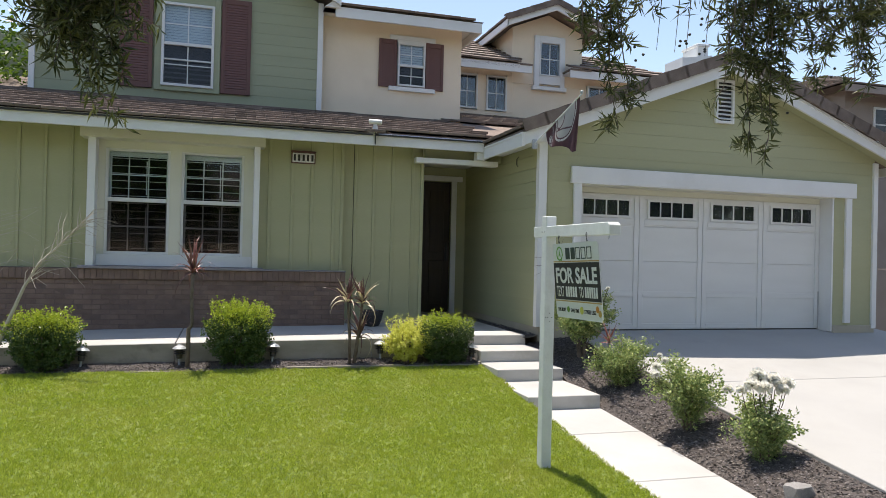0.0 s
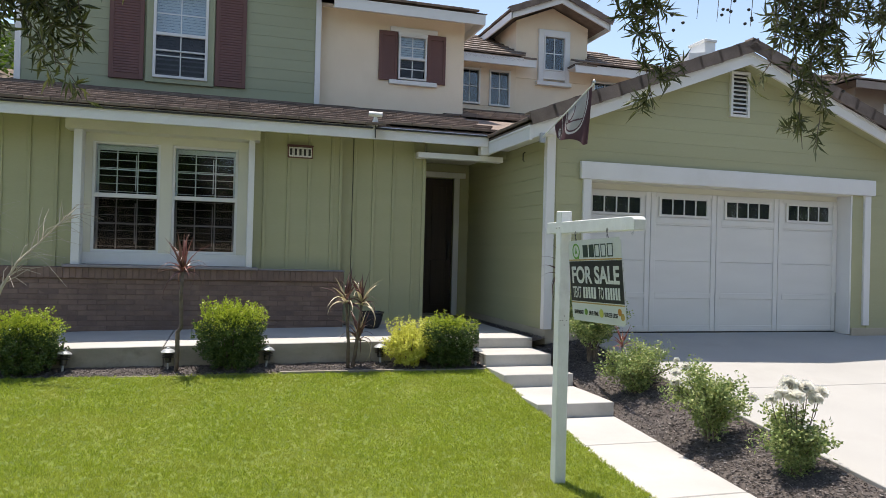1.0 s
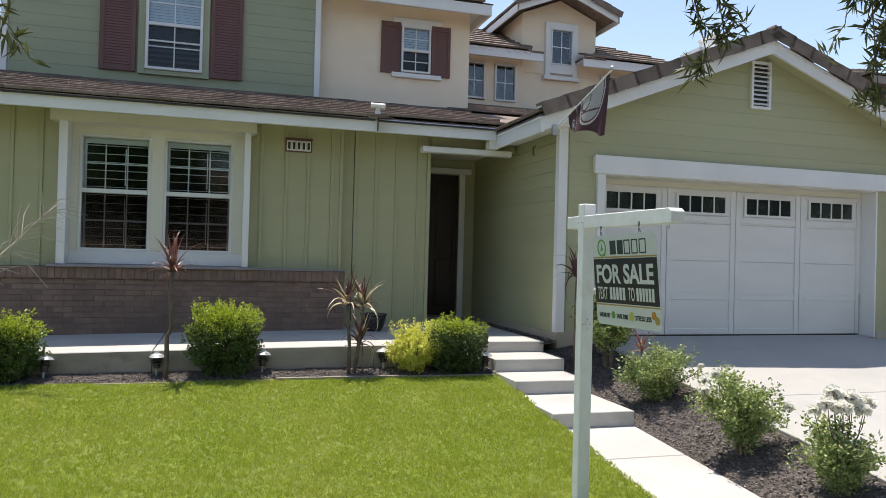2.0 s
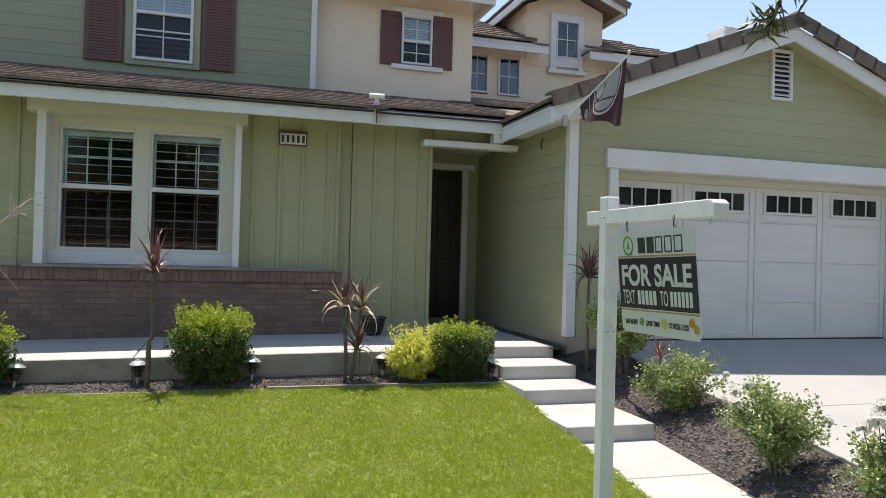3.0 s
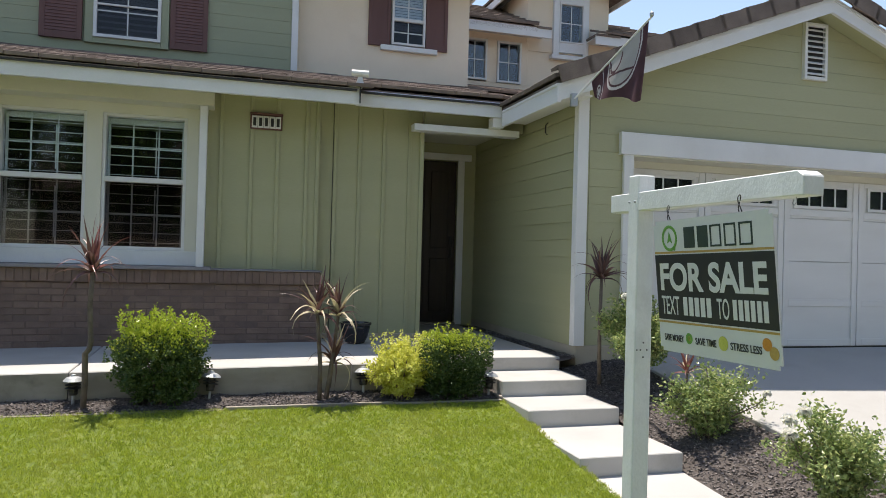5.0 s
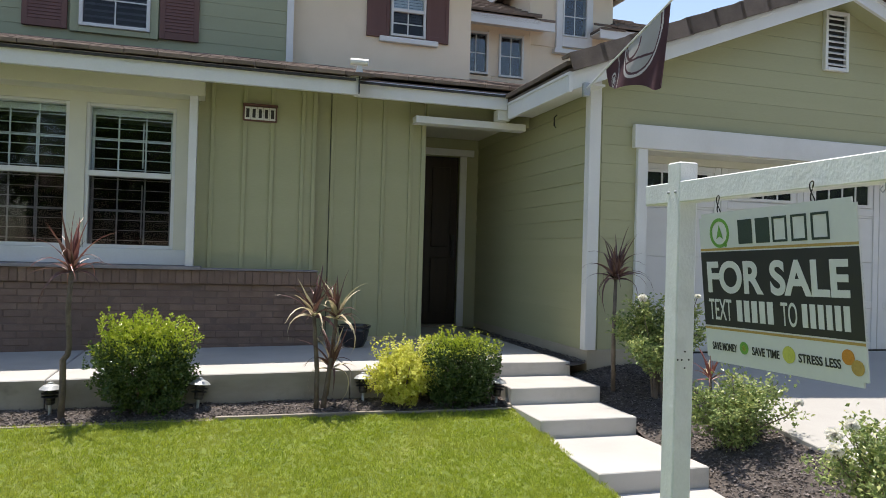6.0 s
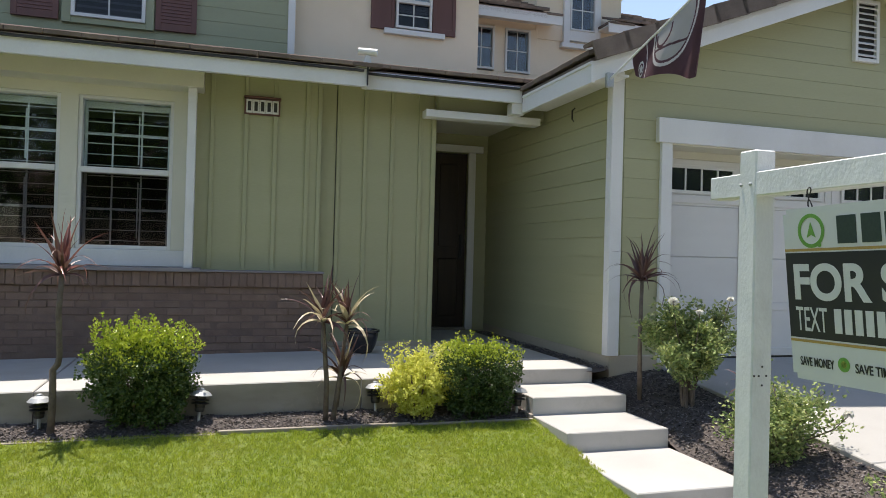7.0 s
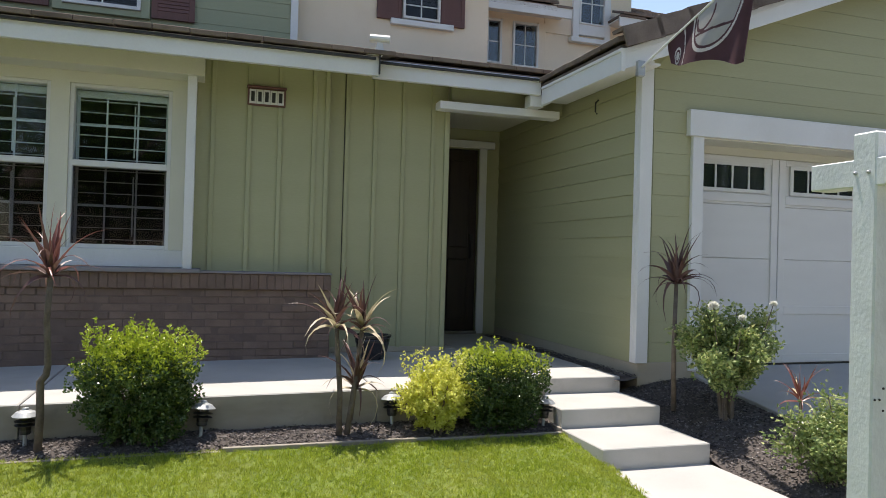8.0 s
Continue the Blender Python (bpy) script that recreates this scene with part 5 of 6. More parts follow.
def rose(at, rx, h, count, label, seed, blooms=(), pale=0.3, low=0.2, size=0.04):
    """An open rose bush: arching canes from one base, leaflets along their upper parts, white blooms."""
    b = root("rose_bush", label, "rose bush", at, group="rose bushes along the driveway")
    rng = np.random.default_rng(seed)
    cs, ws = [], []
    for i in range(15):
        a, q = i * 2.4 + rng.uniform(-0.5, 0.5), math.sqrt((i + 0.6) / 15) * rng.uniform(0.75, 1.12)
        e = Vector((rx * q * math.cos(a), rx * q * math.sin(a) * 0.85, h * (1.0 - 0.45 * q * q) * rng.uniform(0.62, 1.12)))
        mid = Vector((e.x * 0.35, e.y * 0.35, e.z * 0.55))
        pts = [Vector((0.05 * math.cos(a), 0.05 * math.sin(a), -0.05)), mid * 0.5 + Vector((0, 0, 0.01)), mid, (mid + e) / 2 + Vector((0, 0, 0.03)), e]
        part("cane", tube(pts, [0.009, 0.008, 0.006, 0.004, 0.0025], 5), TRUNK, b)
        per = int(count / 15 * rng.uniform(0.45, 1.5))
        for _ in range(per // 5):
            t_ = low + (1 - low) * rng.random() ** 0.75
            seg = min(int(t_ * 4), 3)
            base = pts[seg].lerp(pts[seg + 1], t_ * 4 - seg)
            side = Vector(rng.normal(0, 1, 3)).normalized()
            reach = rng.uniform(0.02, 0.095) * (0.6 + 0.6 * t_)
            for k in range(5):
                cs.append(base + side * reach * (0.5 + 0.25 * (k // 2 + 1)) + Vector(rng.normal(0, 0.02, 3)))
                ws.append((side.x + rng.normal(0, 0.5), side.y + rng.normal(0, 0.5), 0.25 + rng.normal(0, 0.5)))
    cs, ws = np.array(cs), np.array(ws)
    light = rng.random(len(cs)) < pale * np.clip(cs[:, 2] / h, 0.2, 1.2)
    leaves("foliage", cs[~light], ws[~light], size, size * 0.62, ROSE_LEAF, b, "", 0.35, seed)
    leaves("young_foliage", cs[light], ws[light], size * 0.9, size * 0.55, ROSE_PALE, b, "pale young rose leaves", 0.35, seed + 1)
    for x, y, z, r in blooms:
        n = 110
        d = rng.normal(0, 1, (n, 3))
        d /= np.linalg.norm(d, axis=1)[:, None]
        d[:, 2] = np.abs(d[:, 2]) * 0.9 + 0.1
        leaves("bloom", np.array([x, y, z]) + d * r * 0.15, d, r * 0.85, r * 1.35, PETAL, b, "full white rose bloom", 0.2, seed + int(abs(x) * 900))
        part("cane", tube([(x * 0.3, y * 0.3, z * 0.45), (x * 0.8, y * 0.8, z * 0.75), (x, y, z)], [0.006, 0.004, 0.003], 5), TRUNK, b)
    return b


rose((4.10, 7.12, 0.20), 0.56, 0.88, 11000, "tall open rose bush against the garage corner", 21, [(-0.30, -0.2, 0.88, 0.04), (0.25, -0.2, 0.9, 0.03), (-0.12, -0.3, 0.8, 0.03)], 0.55, 0.42, 0.040)
rose((4.07, 6.02, 0.0), 0.43, 0.60, 7000, "leafy rose bush in the mulch bed", 22, [(0.30, -0.28, 0.40, 0.035)], 0.4, 0.15, 0.036)
rose((3.98, 4.62, -0.13), 0.42, 0.76, 7000, "upright rose bush with a few white blooms", 23, [(-0.36, 0.05, 0.50, 0.05), (-0.30, 0.12, 0.57, 0.05), (-0.25, 0.05, 0.64, 0.04), (0.40, -0.05, 0.36, 0.05)], 0.4, 0.12, 0.034)
many = [(-0.14, 0.0, 0.67, 0.07), (-0.04, 0.05, 0.74, 0.075), (0.07, 0.0, 0.71, 0.075), (0.15, 0.06, 0.67, 0.07), (-0.06, -0.06, 0.65, 0.07), (0.22, 0.0, 0.67, 0.065), (0.02, 0.1, 0.67, 0.07), (-0.2, 0.06, 0.62, 0.05), (0.12, -0.06, 0.63, 0.06)]
rose((4.10, 3.72, -0.24), 0.35, 0.58, 5200, "low rose bush topped with many white blooms", 24, many, 0.4, 0.12, 0.034)

# bare sapling
sap = root("dry_sapling", "leaning leafless pale sapling with fine twigs", "sapling", (-2.84, 7.42, 0.06))
trunk_pts = [Vector(p) for p in ((0, 0, -0.05), (0.16, 0, 0.44), (0.36, 0, 0.96), (0.50, 0, 1.22), (0.72, 0, 1.45), (0.95, 0, 1.72))]
part("trunk", tube(trunk_pts, [0.026, 0.023, 0.018, 0.014, 0.010, 0.006], 7), DRYWOOD, sap)
rng = random.Random(4)
bm = bmesh.new()
for i in range(46):
    s0 = rng.randint(2, 4)
    base = trunk_pts[s0].lerp(trunk_pts[s0 + 1], rng.random())
    w = Vector((rng.uniform(-0.1, 1.0), rng.uniform(-0.4, 0.4), rng.uniform(-0.2, 1.0))).normalized()
    ln = rng.uniform(0.15, 0.5)
    tube([base, base + w * ln * 0.5 + Vector((0, 0, 0.03)), base + w * ln + Vector((0.03, 0, -0.04))], [0.005, 0.0036, 0.0018], 4, bm)
for i in range(30):
    base = trunk_pts[2] + Vector((rng.uniform(-0.9, 0.0), rng.uniform(-0.2, 0.2), rng.uniform(0.2, 0.9)))
    w = Vector((rng.uniform(-0.3, 1.0), rng.uniform(-0.4, 0.4), rng.uniform(-0.6, 0.6))).normalized()
    tube([base - Vector((0.3, 0, 0.1)), base, base + w * rng.uniform(0.15, 0.35)], [0.003, 0.0025, 0.001], 4, bm)
tagged(part("twig", bm, DRYWOOD, sap), kind="stuff")


# ---- street tree whose branches hang over the view ----
def spray(bm, cs, ws, start, tip, rng, count=60, spread=0.16):
    """One hanging branchlet: a curved twig with side shoots and drooping narrow leaves."""
    start, tip = Vector(start), Vector(tip)
    mid = (start + tip) / 2 + Vector((rng.uniform(-0.06, 0.06), rng.uniform(-0.06, 0.06), 0.06))
    pts = [start, (start + mid) / 2 + Vector((0, 0, 0.03)), mid, (mid + tip) / 2, tip]
    tube(pts, [0.006, 0.005, 0.004, 0.003, 0.0015], 5, bm)
    for i in range(12):
        t_ = 0.1 + 0.9 * (i + rng.random()) / 12
        seg = min(int(t_ * 4), 3)
        base = pts[seg].lerp(pts[seg + 1], t_ * 4 - seg)
        e = base + Vector((rng.uniform(-1, 1) * spread, rng.uniform(-1, 1) * spread, rng.uniform(-0.16, 0.02)))
        tube([base, (base + e) / 2 + Vector((0, 0, 0.015)), e], [0.003, 0.002, 0.001], 4, bm)
        for _ in range(max(1, count // 4)):
            q = rng.random()
            c = base.lerp(e, q)
            cs.append((c.x, c.y, c.z))
            ws.append((e.x - base.x + rng.uniform(-0.12, 0.12), e.y - base.y + rng.uniform(-0.12, 0.12), e.z - base.z - rng.uniform(-0.04, 0.12)))


tree = root("street_tree", "street tree with narrow drooping leaves and dark seed pods", "tree", (4.05, -1.1, -0.75))
O = Vector((4.05, -1.1, -0.75))
part("trunk", tube([(0, 0, -0.1), (0.03, 0.02, 0.8), (-0.02, 0.05, 1.7), (-0.1, 0.15, 2.6), (-0.2, 0.3, 3.3)], [0.17, 0.14, 0.125, 0.115, 0.10], 14), TRUNK, tree, smooth=True)
limbs = [[(3.85, -0.8, 2.55), (3.5, 0.2, 3.2), (3.0, 1.2, 3.55), (2.3, 1.9, 3.5), (1.5, 2.1, 3.25)],
         [(3.85, -0.8, 2.55), (3.7, 0.4, 3.1), (3.45, 1.4, 3.3), (3.3, 2.2, 3.2)],
         [(3.85, -0.8, 2.55), (2.6, -0.9, 3.7), (1.0, 0.2, 4.2), (-0.4, 1.3, 3.9), (-1.1, 1.9, 3.2), (-1.3, 2.1, 2.7)],
         [(3.85, -0.8, 2.55), (4.6, -0.2, 3.6), (5.0, 0.8, 4.4)], [(3.85, -0.8, 2.55), (4.1, -1.9, 3.7), (4.3, -2.6, 4.6)]]


def curved(pts, per=5):
    """More points along a smooth line through the given ones."""
    q = [Vector(p) for p in pts]
    q = [q[0] * 2 - q[1]] + q + [q[-1] * 2 - q[-2]]
    out = []
    for a, b, c, d in zip(q, q[1:], q[2:], q[3:]):
        for i in range(per):
            s = i / per
            out.append(0.5 * (2 * b + (c - a) * s + (2 * a - 5 * b + 4 * c - d) * s * s + (3 * b - a - 3 * c + d) * s ** 3))
    return out + [q[-2]]


rng = random.Random(8)
crown_c, crown_w = [], []
for pts in limbs:
    line = [p - O for p in curved(pts)]
    n = len(line)
    limb = part("limb", tube(line, [0.075 * (1 - 0.85 * i / (n - 1)) + 0.006 for i in range(n)], 9), TRUNK, tree, smooth=True)
    # side branches rise from the limb into the crown
    for i in range(3, n - 1, 2):
        b0 = line[i]
        if b0.y + O.y > 1.5:
            continue
        for _ in range(2):
            e = b0 + Vector((rng.uniform(-0.8, 0.8), rng.uniform(-0.8, 0.45), rng.uniform(0.5, 1.3)))
            m_ = b0.lerp(e, 0.5) + Vector((rng.uniform(-0.1, 0.1), rng.uniform(-0.1, 0.1), 0.12))
            part("branch", tube(curved([b0, m_, e], 4), [0.022 * (1 - 0.09 * j) for j in range(9)], 6), TRUNK, limb)
            for _ in range(520):
                s = rng.uniform(0.25, 1.1)
                c = b0.lerp(m_, s * 2) if s < 0.5 else m_.lerp(e, s * 2 - 1)
                crown_c.append((c.x + rng.gauss(0, 0.2), c.y + rng.gauss(0, 0.2), c.z + rng.gauss(0, 0.17)))
                crown_w.append((rng.gauss(0, 1), rng.gauss(0, 1), rng.gauss(-0.6, 0.6)))
leaves("crown", np.array(crown_c), np.array(crown_w), 0.11, 0.022, WILLOW, tree, "", 0.3, 39)
rng = random.Random(8)
bm, cs, ws = bmesh.new(), [], []
hang = [((1.48, 2.0, 3.2), (1.60, 1.92, 2.16), 110, 0.12), ((1.55, 1.95, 3.1), (1.69, 1.95, 2.28), 90, 0.12), ((1.35, 1.95, 3.2), (1.36, 1.9, 2.62), 70, 0.11), ((1.45, 1.9, 3.1), (1.52, 1.9, 2.5), 80, 0.10),
        ((2.25, 1.9, 3.4), (2.22, 1.9, 2.42), 70, 0.08), ((2.35, 1.95, 3.4), (2.42, 1.9, 2.03), 130, 0.13), ((2.4, 1.9, 3.3), (2.55, 1.93, 2.18), 110, 0.13), ((2.5, 1.95, 3.3), (2.46, 1.9, 2.42), 110, 0.16),
        ((2.6, 1.9, 3.3), (2.62, 1.9, 2.5), 100, 0.15), ((2.3, 1.9, 3.4), (2.34, 2.0, 2.62), 80, 0.12), ((2.8, 1.9, 3.3), (2.85, 1.9, 2.55), 80, 0.15), ((3.0, 1.9, 3.3), (2.98, 1.95, 2.68), 80, 0.16), ((3.2, 2.0, 3.2), (3.12, 1.9, 2.55), 60, 0.15),
        ((3.3, 2.1, 3.2), (3.28, 1.9, 2.6), 70, 0.15), ((3.4, 2.1, 3.2), (3.45, 1.9, 2.8), 70, 0.15), ((2.75, 2.0, 3.4), (2.7, 1.9, 2.85), 80, 0.16), ((2.05, 1.95, 3.4), (2.06, 1.9, 2.88), 50, 0.12), ((2.5, 2.0, 3.4), (2.45, 2.0, 2.9), 90, 0.16), ((3.1, 2.0, 3.3), (3.1, 1.9, 2.9), 90, 0.16),
        ((3.35, 2.1, 3.3), (3.38, 2.0, 2.95), 90, 0.16), ((1.7, 2.0, 3.3), (1.68, 1.95, 2.78), 60, 0.12),
        ((-1.0, 1.9, 3.1), (-0.90, 1.92, 2.12), 110, 0.10), ((-1.0, 1.85, 3.1), (-0.80, 1.9, 2.18), 100, 0.11), ((-1.1, 1.9, 3.1), (-1.00, 1.88, 2.25), 110, 0.12), ((-0.9, 1.9, 3.1), (-0.95, 1.95, 2.4), 110, 0.14), ((-1.2, 2.0, 3.1), (-1.12, 1.9, 2.36), 100, 0.12),
        ((-0.8, 1.9, 3.1), (-0.78, 1.95, 2.42), 90, 0.13), ((-1.0, 1.9, 3.1), (-1.02, 1.95, 2.5), 110, 0.14), ((-0.9, 2.0, 3.1), (-0.9, 1.9, 2.55), 100, 0.15), ((-1.3, 2.1, 3.0), (-1.3, 1.95, 2.55), 90, 0.14), ((-1.05, 1.9, 3.1), (-1.06, 1.9, 2.3), 140, 0.13), ((-0.95, 1.9, 3.1), (-0.88, 1.92, 2.32), 140, 0.13), ((-1.1, 1.9, 3.1), (-1.1, 1.95, 2.45), 140, 0.14), ((-0.85, 1.9, 3.1), (-0.84, 1.95, 2.5), 120, 0.14), ((2.45, 1.95, 3.3), (2.5, 1.92, 2.3), 120, 0.15), ((2.55, 1.95, 3.3), (2.6, 1.92, 2.6), 140, 0.17), ((2.9, 1.95, 3.3), (2.9, 1.92, 2.75), 120, 0.17), ((3.2, 1.95, 3.3), (3.2, 1.92, 2.8), 120, 0.17), ((2.4, 1.95, 3.3), (2.42, 1.92, 2.75), 110, 0.15)]
side = random.Random(17)
for _ in range(6):
    x = side.uniform(-1.28, -0.80)
    hang.append(((x, 1.9, 3.1), (x + side.uniform(-0.05, 0.1), 1.92, side.uniform(2.2, 2.55)), 100, 0.12))
for a, b, n, sp in hang:
    spray(bm, cs, ws, Vector(a) - O, Vector(b) - O, rng, n, sp)
for x in (1.82, 1.93, 2.0, 2.12):
    tube([Vector((x, 1.95, 3.3)) - O, Vector((x + 0.03, 1.93, 2.95)) - O, Vector((x - 0.02, 1.9, 2.6)) - O], [0.004, 0.003, 0.0012], 5, bm)
tagged(part("twig", bm, TRUNK, tree), kind="stuff")
leaves("foliage", np.array(cs), np.array(ws), 0.075, 0.0125, WILLOW, tree, "", 0.35, 31)
# crown above and behind the view
crng = np.random.default_rng(5)
for i, (x, y, z, r, n) in enumerate(((4.2, -0.8, 4.3, 1.2, 4500), (3.2, 0.6, 4.6, 0.9, 3000), (4.9, 0.4, 4.8, 0.9, 2500), (4.2, -2.3, 4.8, 0.9, 2500), (0.9, 0.3, 4.6, 0.6, 1500))):
    d = crng.normal(0, 0.5, (n, 3)) * r
    leaves("foliage", d + np.array([x, y, z]) - np.array(O), np.stack([crng.normal(0, 1, n), crng.normal(0, 1, n), crng.normal(-0.6, 0.6, n)], 1), 0.07, 0.012, WILLOW, tree, "", 0.3, 40 + i)
for i in range(26):
    x, z = rng.choice(((2.0, 2.62), (1.95, 2.66), (2.3, 2.55), (1.6, 2.55), (2.55, 2.3), (2.9, 2.6), (1.9, 2.8), (2.08, 2.72)))
    part("seed_pod", lathe([(0.003, -0.007), (0.008, -0.003), (0.008, 0.003), (0.003, 0.007)], 7, Vector((x + rng.uniform(-0.09, 0.09), 1.9 + rng.uniform(-0.1, 0.1), z + rng.uniform(-0.05, 0.09))) - O), BLACK, tree)


def far_tree(at, height, crown, count, label, seed, leaf=0.13):
    t_ = root("garden_tree", label, "tree", at)
    rg = np.random.default_rng(seed)
    part("trunk", tube([(0, 0, -0.1), (0.05, 0, height * 0.4), (0, 0.05, height * 0.8)], [0.14, 0.10, 0.05], 9), TRUNK, t_)
    cs_, ws_ = [], []
    for i in range(14):
        a = i * 2.4
        e = np.array([crown * 0.7 * math.cos(a) * rg.uniform(0.4, 1), crown * 0.7 * math.sin(a) * rg.uniform(0.4, 1), height * rg.uniform(0.55, 1.0)])
        part("limb", tube([(0, 0, height * 0.4), tuple(e * [0.5, 0.5, 0.85]), tuple(e)], [0.05, 0.03, 0.01], 6), TRUNK, t_)
        m = count // 14
        cs_.append(e + rg.normal(0, 0.28, (m, 3)) * crown)
        ws_.append(np.stack([rg.normal(0, 1, m), rg.normal(0, 1, m), rg.normal(-0.2, 0.7, m)], 1))
    leaves("crown", np.concatenate(cs_), np.concatenate(ws_), leaf, leaf * 0.55, TREE_LEAF, t_, "", 0.3, seed)
    return t_


far_tree((-5.6, 14.2, -0.5), 6.6, 1.5, 7000, "bright green garden tree beside the house", 51)
# Unseen row of trees, added so panes reflect foliage instead of bright sky.
for i, (x, y, hh, cr) in enumerate(((-17, -17, 9.0, 3.2), (-10, -16, 8.5, 3.0), (-4, -17, 9.5, 3.2), (3, -16, 9.0, 3.0), (9, -17, 9.5, 3.2), (15, -16, 8.5, 3.0), (22, -17, 9.0, 3.2), (28, -15, 9.0, 3.4), (33, -12, 9.0, 3.4), (38, -16, 9.5, 3.6), (45, -15, 9.5, 3.6))):
    far_tree((x, y, -0.85), hh, cr, 6000, "unseen leafy tree added across the road for window reflections", 60 + i, 0.34)
# Unseen house behind that row, added for the same reflections.
ac = root("opposite_house", "unseen cream house added across the street for window reflections", "house", (0.0, -27.0, -0.9))
part("wall", box(-9, 9, -4, 4, 0, 5.2), CREAM, ac)
part("roof", prism([(-4.6, 5.1), (4.6, 5.1), (0.0, 7.2)], "x", -9.6, 9.6), TILE, ac)

# ---- grass and bark chips ----
def blades_of_grass(count, seed, wide=1.0, thick=True):
    """Short blades: a thick stand before the house, or a thinner, broader one over the rest of the lawn."""
    g = np.random.default_rng(seed)
    x0, x1, y0, y1 = -9.0, 2.83, -2.5, 7.33
    tuft = np.arange(count) // 9
    n = tuft[-1] + 1
    spread = 0.0075 * wide ** 0.5
    if thick:
        y = g.uniform(2.9, y1, n)
        west = -1.75 - 0.29 * (y - 2.9)
        x = west + (x1 - west) * g.random(n)
    else:
        x, y = g.uniform(x0, x1 - 0.03, n), g.uniform(y0, y1, n)
    x = np.clip(x[tuft] + g.normal(0, spread, count), x0, x1)
    y = np.clip(y[tuft] + g.normal(0, spread, count), y0, y1)
    tall, way, bend = g.uniform(0.6, 1.3, n)[tuft], g.uniform(0, 6.283, n)[tuft], g.uniform(0.0, 0.02, n)[tuft]
    if not thick:
        out = (y < 2.9) | (x < -1.75 - 0.29 * (y - 2.9))
        x, y, tall, way, bend = x[out], y[out], tall[out], way[out], bend[out]
        count = len(x)
    nx, ny = 120, 100
    gx, gy = np.linspace(x0 - 0.1, x1 + 0.1, nx), np.linspace(y0 - 0.1, y1 + 0.1, ny)
    table = np.array([[lawn_z(a, b) for a in gx] for b in gy])
    fx, fy = (x - gx[0]) / (gx[1] - gx[0]), (y - gy[0]) / (gy[1] - gy[0])
    ix, iy = fx.astype(int), fy.astype(int)
    fx, fy = fx - ix, fy - iy
    z = (table[iy, ix] * (1 - fx) + table[iy, ix + 1] * fx) * (1 - fy) + (table[iy + 1, ix] * (1 - fx) + table[iy + 1, ix + 1] * fx) * fy
    # thicker and thinner patches give the turf an uneven nap
    tufts = np.array([[0.5 + 0.5 * noise.noise((a * 9.0, b * 9.0, 3.0)) + 0.35 * noise.noise((a * 2.2, b * 2.2, 7.0)) for a in np.linspace(x0, x1, 500)] for b in np.linspace(y0, y1, 420)])
    nap = 0.75 + 0.5 * tufts[((y - y0) / (y1 - y0) * 419).astype(int), ((x - x0) / (x1 - x0) * 499).astype(int)]
    a, b = g.uniform(0, 6.283, count), g.uniform(0, 6.283, count)
    hgt = g.uniform(0.012, 0.032, count) * nap * tall
    w = g.uniform(0.0011, 0.0026, count) * wide
    lean = g.uniform(0.0, 0.018, count)
    p = np.stack([x, y, z - 0.004], 1)
    s = np.stack([np.cos(a), np.sin(a), 0 * a], 1) * w[:, None]
    tip = p + np.stack([np.cos(b) * lean + np.cos(way) * bend, np.sin(b) * lean + np.sin(way) * bend, hgt], 1)
    v = np.stack([p - s, p + s, tip], 1).astype(np.float32).reshape(-1)
    me = bpy.data.meshes.new("grass")
    me.vertices.add(count * 3)
    me.vertices.foreach_set("co", v)
    me.loops.add(count * 3)
    me.loops.foreach_set("vertex_index", np.arange(count * 3, dtype=np.int32))
    me.polygons.add(count)
    me.polygons.foreach_set("loop_start", np.arange(0, count * 3, 3, dtype=np.int32))
    me.update(calc_edges=True)
    return me


GRASS = leafy("grass_blade", (0.135, 0.222, 0.017), (0.55, 0.62, 0.08), 0.42, 0.42, (0.46, 0.46, 0.1))
for count, seed, wide, thick, words in ((760000, 61, 1.0, True, "short bright green lawn grass"), (420000, 62, 2.6, False, "short bright green lawn grass towards the street")):
    me = blades_of_grass(count, seed, wide, thick)
    me.materials.append(GRASS)
    tagged(part("grass", me, None, None), words, "grass", kind="stuff")


def chips(name, count, pick, height, seed, label, low=0.012, high=0.03):
    g = np.random.default_rng(seed)
    c = pick(g, count)
    z = np.array([height(a, b) for a, b in c])
    p = np.stack([c[:, 0], c[:, 1], z + g.uniform(-0.002, 0.012, count)], 1)
    d = g.normal(0, 1, (count, 4, 3))
    d /= np.linalg.norm(d, axis=2)[:, :, None]
    sz = g.uniform(low, high, (count, 1, 1)) * np.array([1.0, 1.0, 0.5])
    v = (p[:, None, :] + d * sz * 0.6).reshape(-1, 3)
    i = np.arange(count)[:, None] * 4
    f = np.concatenate([i + [0, 1, 2], i + [0, 2, 3], i + [0, 3, 1], i + [1, 3, 2]], 1).reshape(-1, 3)
    me = bpy.data.meshes.new(name)
    me.from_pydata(v.tolist(), [], f.tolist())
    me.materials.append(CHIP)
    tagged(part(name, me, None, None), label, "mulch", kind="stuff")


chips("bark_mulch", 15000, lambda g, n: np.stack([g.uniform(-4.0, 2.78, n), g.uniform(7.335, 7.66, n)], 1), bed_left_z, 71, "dark chipped bark in the narrow bed", 0.012, 0.028)
chips("bark_mulch", 24000, lambda g, n: np.stack([g.uniform(3.67, 4.44, n), g.uniform(1.8, 8.0, n)], 1), bed_right_z, 72, "dark chipped bark among the roses", 0.012, 0.032)
chips("bark_mulch", 2500, lambda g, n: np.stack([g.uniform(3.63, 3.86, n), g.uniform(8.0, 11.3, n)], 1), lambda x, y: 0.385, 73, "dark chipped bark along the garage wall", 0.012, 0.03)

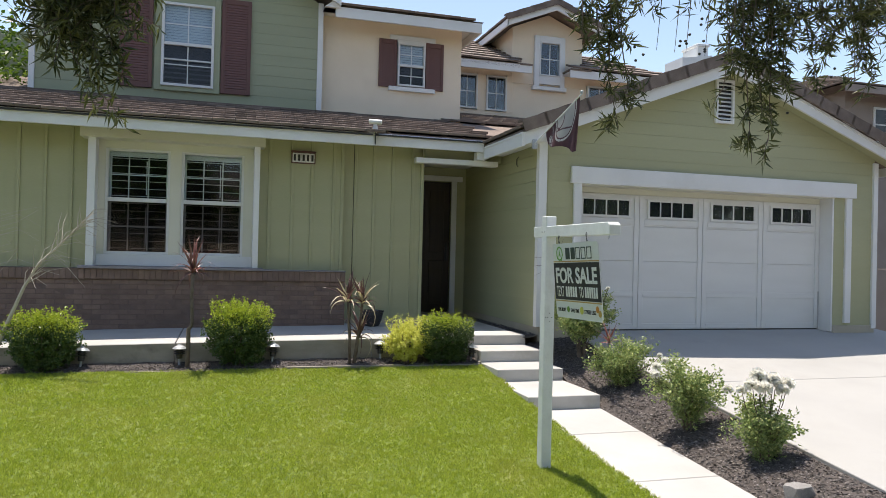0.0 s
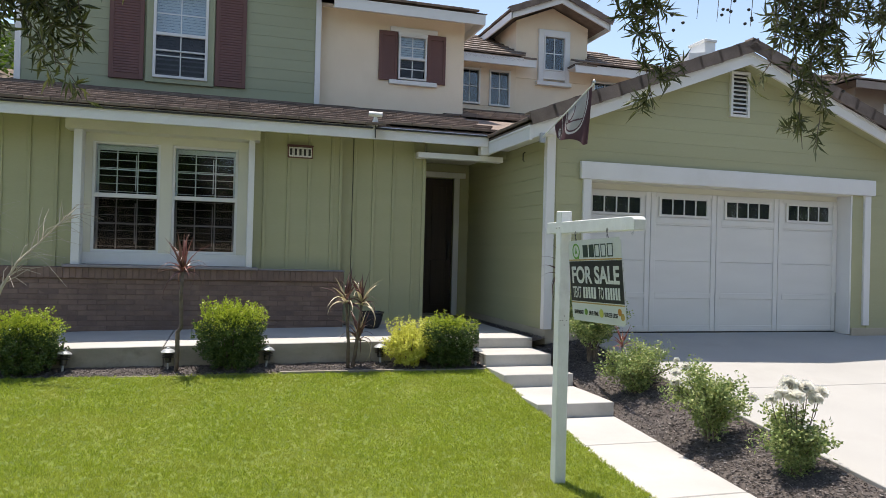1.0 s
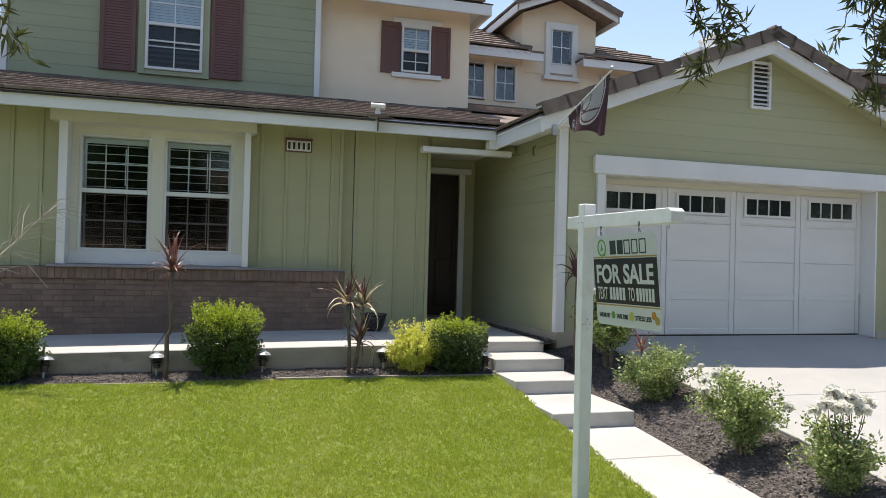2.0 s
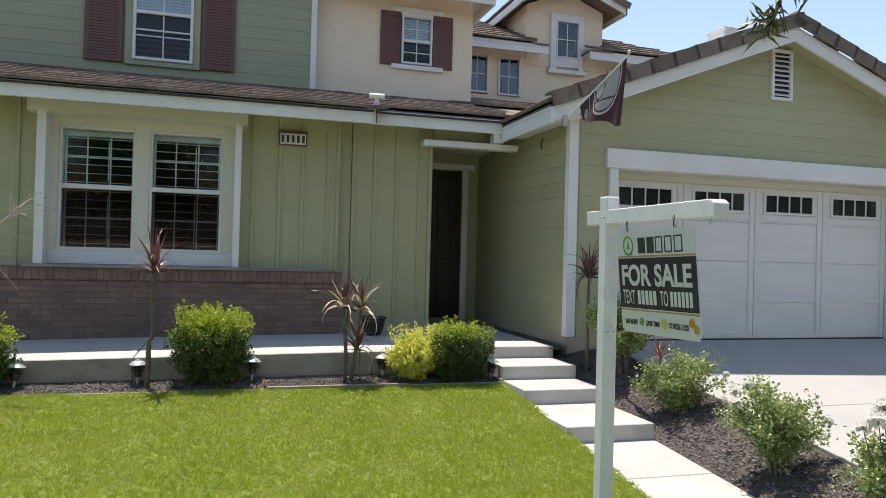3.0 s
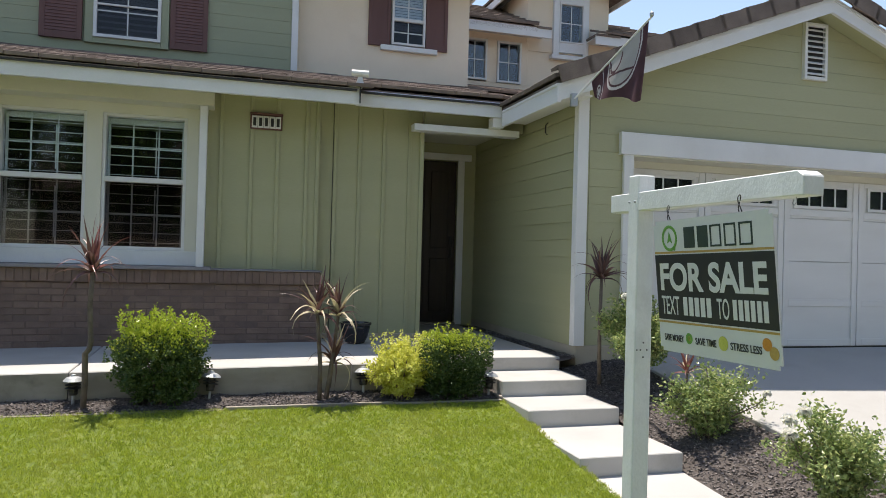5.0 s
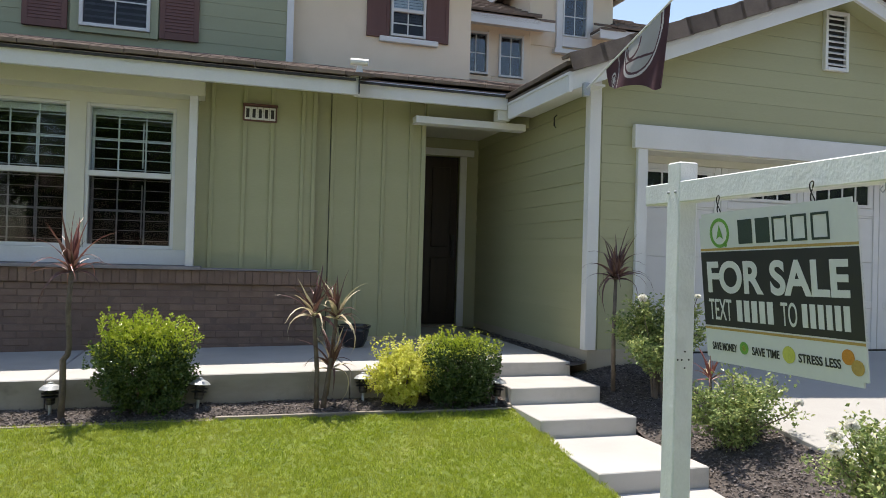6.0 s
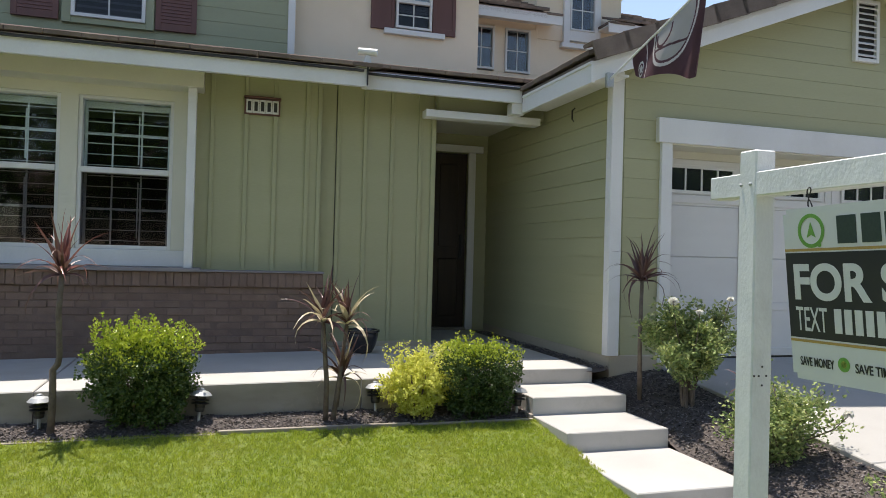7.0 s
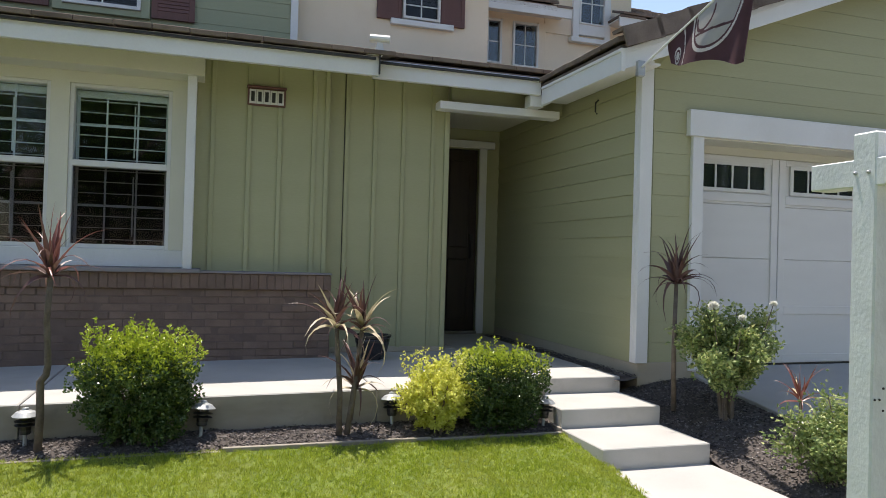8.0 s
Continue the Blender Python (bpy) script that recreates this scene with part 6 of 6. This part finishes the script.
# ---- bricks ----
def piece(w, d, h_, bevel=0.004):
    return bm_mesh("brick", box(-w / 2, w / 2, 0, d, -h_ / 2, h_ / 2, bevel), BRICK)


rng = random.Random(12)
PITCH, LONG = 0.0690, 0.230
BRICKS = [piece(0.223, 0.06, 0.062), piece(0.220, 0.06, 0.060), piece(0.225, 0.06, 0.063)]
HALF = piece(0.108, 0.06, 0.062)
CAP = [piece(0.072, 0.09, 0.140, 0.005), piece(0.070, 0.09, 0.137, 0.005)]


def lay(me, x, y, z, into):
    ob = new("brick", me)
    ob.parent = into
    ob.location = (x, y, z)
    ob.rotation_euler = (rng.uniform(-0.01, 0.01), rng.uniform(-0.006, 0.006), rng.uniform(-0.012, 0.012))


for r in range(10):
    z = 1.005 - PITCH * r
    x = 1.335 - 0.113 - (0.115 if r % 2 else 0.0)
    if r % 2:
        lay(HALF, 1.335 - 0.056, 9.376 + rng.uniform(-0.004, 0.005), z, brick_wall)
    while x > -3.6:
        lay(rng.choice(BRICKS), x, 9.376 + rng.uniform(-0.006, 0.006), z + rng.uniform(-0.002, 0.002), brick_wall)
        x -= LONG
x = 1.335 - 0.037
while x > -3.6:
    lay(rng.choice(CAP), x, 9.345 + rng.uniform(-0.005, 0.004), 1.113 + rng.uniform(-0.002, 0.002), brick_wall)
    x -= 0.0755
bm = bmesh.new()
for r in range(10):
    z = 1.005 - PITCH * r
    x = -3.72 - (0.115 if r % 2 else 0.0)
    while x > -9.0:
        box(x - 0.112, x + 0.112, 9.365, 9.42, z - 0.031, z + 0.031, 0.0, bm)
        x -= LONG
tagged(part("brick_courses", bm, BRICK, brick_wall), kind="stuff")
part("mortar_cap", box(-9.0, 1.325, 9.352, 9.60, 1.042, 1.187), MORTAR, brick_wall)
part("ledge", box(0.10, 1.34, 9.33, 9.60, 1.188, 1.205, 0.003), SILL, brick_wall, "thin grey flashing on the brick ledge")

# ---- roof tiles ----
slope_p = Vector((0, 1, 0.268)).normalized()


def porch_keep(o, e):
    return not (o.x > 3.40 + (o.y - 8.92) * 0.63 or o.x > 1.66 and o.y < 9.15)


tile_field(roof_p, (-3.9, 8.90, plane_z(8.90)), (1, 0, 0), slope_p, 25, 9, 9, porch_keep)
tile_field(roof_p, (-9.0, 8.90, plane_z(8.90)), (1, 0, 0), slope_p, 17, 9, 0, porch_keep)
tile_field(roof_p, (3.6, 12.14, plane_z(12.14)), (1, 0, 0), slope_p, 10, 7, 0, porch_keep)
for sgn, ex in ((1, EAVE_L), (-1, EAVE_R)):
    tile_field(roof_g, (ex - 0.03 * sgn, 7.70, rake_z(ex)), (0, 1, 0), Vector((sgn, 0, RAKE)), 27, 10, 0)
    # rake cap tiles along the gable edge
    me = bm_mesh("rake_tile", prism([(-0.075, -0.085), (-0.05, -0.085), (-0.05, 0.055), (0.10, 0.055), (0.10, 0.085), (-0.075, 0.085)], "x", -0.19, 0.19), TILE)
    run = abs(RIDGE_X - ex) * math.hypot(1, RAKE)
    count = int(run / 0.335) + 1
    for i in range(count):
        q = min(0.17 + i * 0.335, run - 0.05)
        x = ex + sgn * q / math.hypot(1, RAKE)
        ob = new("rake_tile", me)
        ob.parent = roof_g
        ob.matrix_basis = Matrix.Translation((x, 7.70, rake_z(x) + 0.045)) @ Matrix.Rotation(-sgn * (math.atan(RAKE) - 0.035), 4, "Y")
ridge_me = bm_mesh("ridge_tile", prism([(-0.15, -0.07), (-0.12, -0.07), (0, 0.0), (0.12, -0.07), (0.15, -0.07), (0, 0.035)], "y", -0.2, 0.2), TILE)
for i in range(22):
    ob = new("ridge_tile", ridge_me)
    ob.parent = roof_g
    ob.location = (RIDGE_X, 7.82 + i * 0.36, rake_z(RIDGE_X) + 0.075)
slope_c = Vector((0, 2.6, 0.87)).normalized()
tile_field(roof_c, (1.4, 11.76, 5.975), (1, 0, 0), slope_c, 9, 7, 0, lambda o, e: o.x < 4.2 - (o.y - 11.8) * 0.78)
slope_b = Vector((0, 2.9, 1.305)).normalized()
tile_field(roof_b, (4.2, 14.06, 5.925), (1, 0, 0), slope_b, 6, 8, 0)
tile_field(roof_b, (7.3, 14.06, 5.925), (1, 0, 0), slope_b, 11, 8, 0, lambda o, e: (o.x > 7.85 or o.y < 14.3) and o.x < 10.4 - (o.y - 14.1))
for sgn, ex in ((1, 5.62), (-1, 8.14)):
    tile_field(roof_b, (ex, 14.05, bay_z(ex) + 0.01), (0, 1, 0), Vector((sgn, 0, 0.40)), 9, 4, 0)
    me = bm_mesh("rake_tile", prism([(-0.06, -0.06), (-0.04, -0.06), (-0.04, 0.05), (0.08, 0.05), (0.08, 0.075), (-0.06, 0.075)], "x", -0.19, 0.19), TILE)
    for i in range(4):
        x = ex + sgn * (0.16 + i * 0.31)
        ob = new("rake_tile", me)
        ob.parent = roof_b
        ob.matrix_basis = Matrix.Translation((x, 14.08, bay_z(x) + 0.03)) @ Matrix.Rotation(-sgn * (math.atan(0.40) - 0.03), 4, "Y")
slope_n = Vector((0, 5.6, 1.7)).normalized()
tile_field(nb_roof, (-4.6, -4.65, 7.31), (1, 0, 0), slope_n, 38, 15, 0, lambda o, e: o.x > -4.6 + (o.y + 4.6) * 0.71 and o.x < 6.6 - (o.y + 4.6) * 0.71)
slope_w = Vector((4.0, 0, 1.7)).normalized()
tile_field(nb_roof, (-4.65, -4.6, 7.31), (0, 1, 0), slope_w, 36, 11, 0, lambda o, e: o.y > -4.6 + (o.x + 4.6) * 1.4 and o.y < 6.6 - (o.x + 4.6) * 1.4)
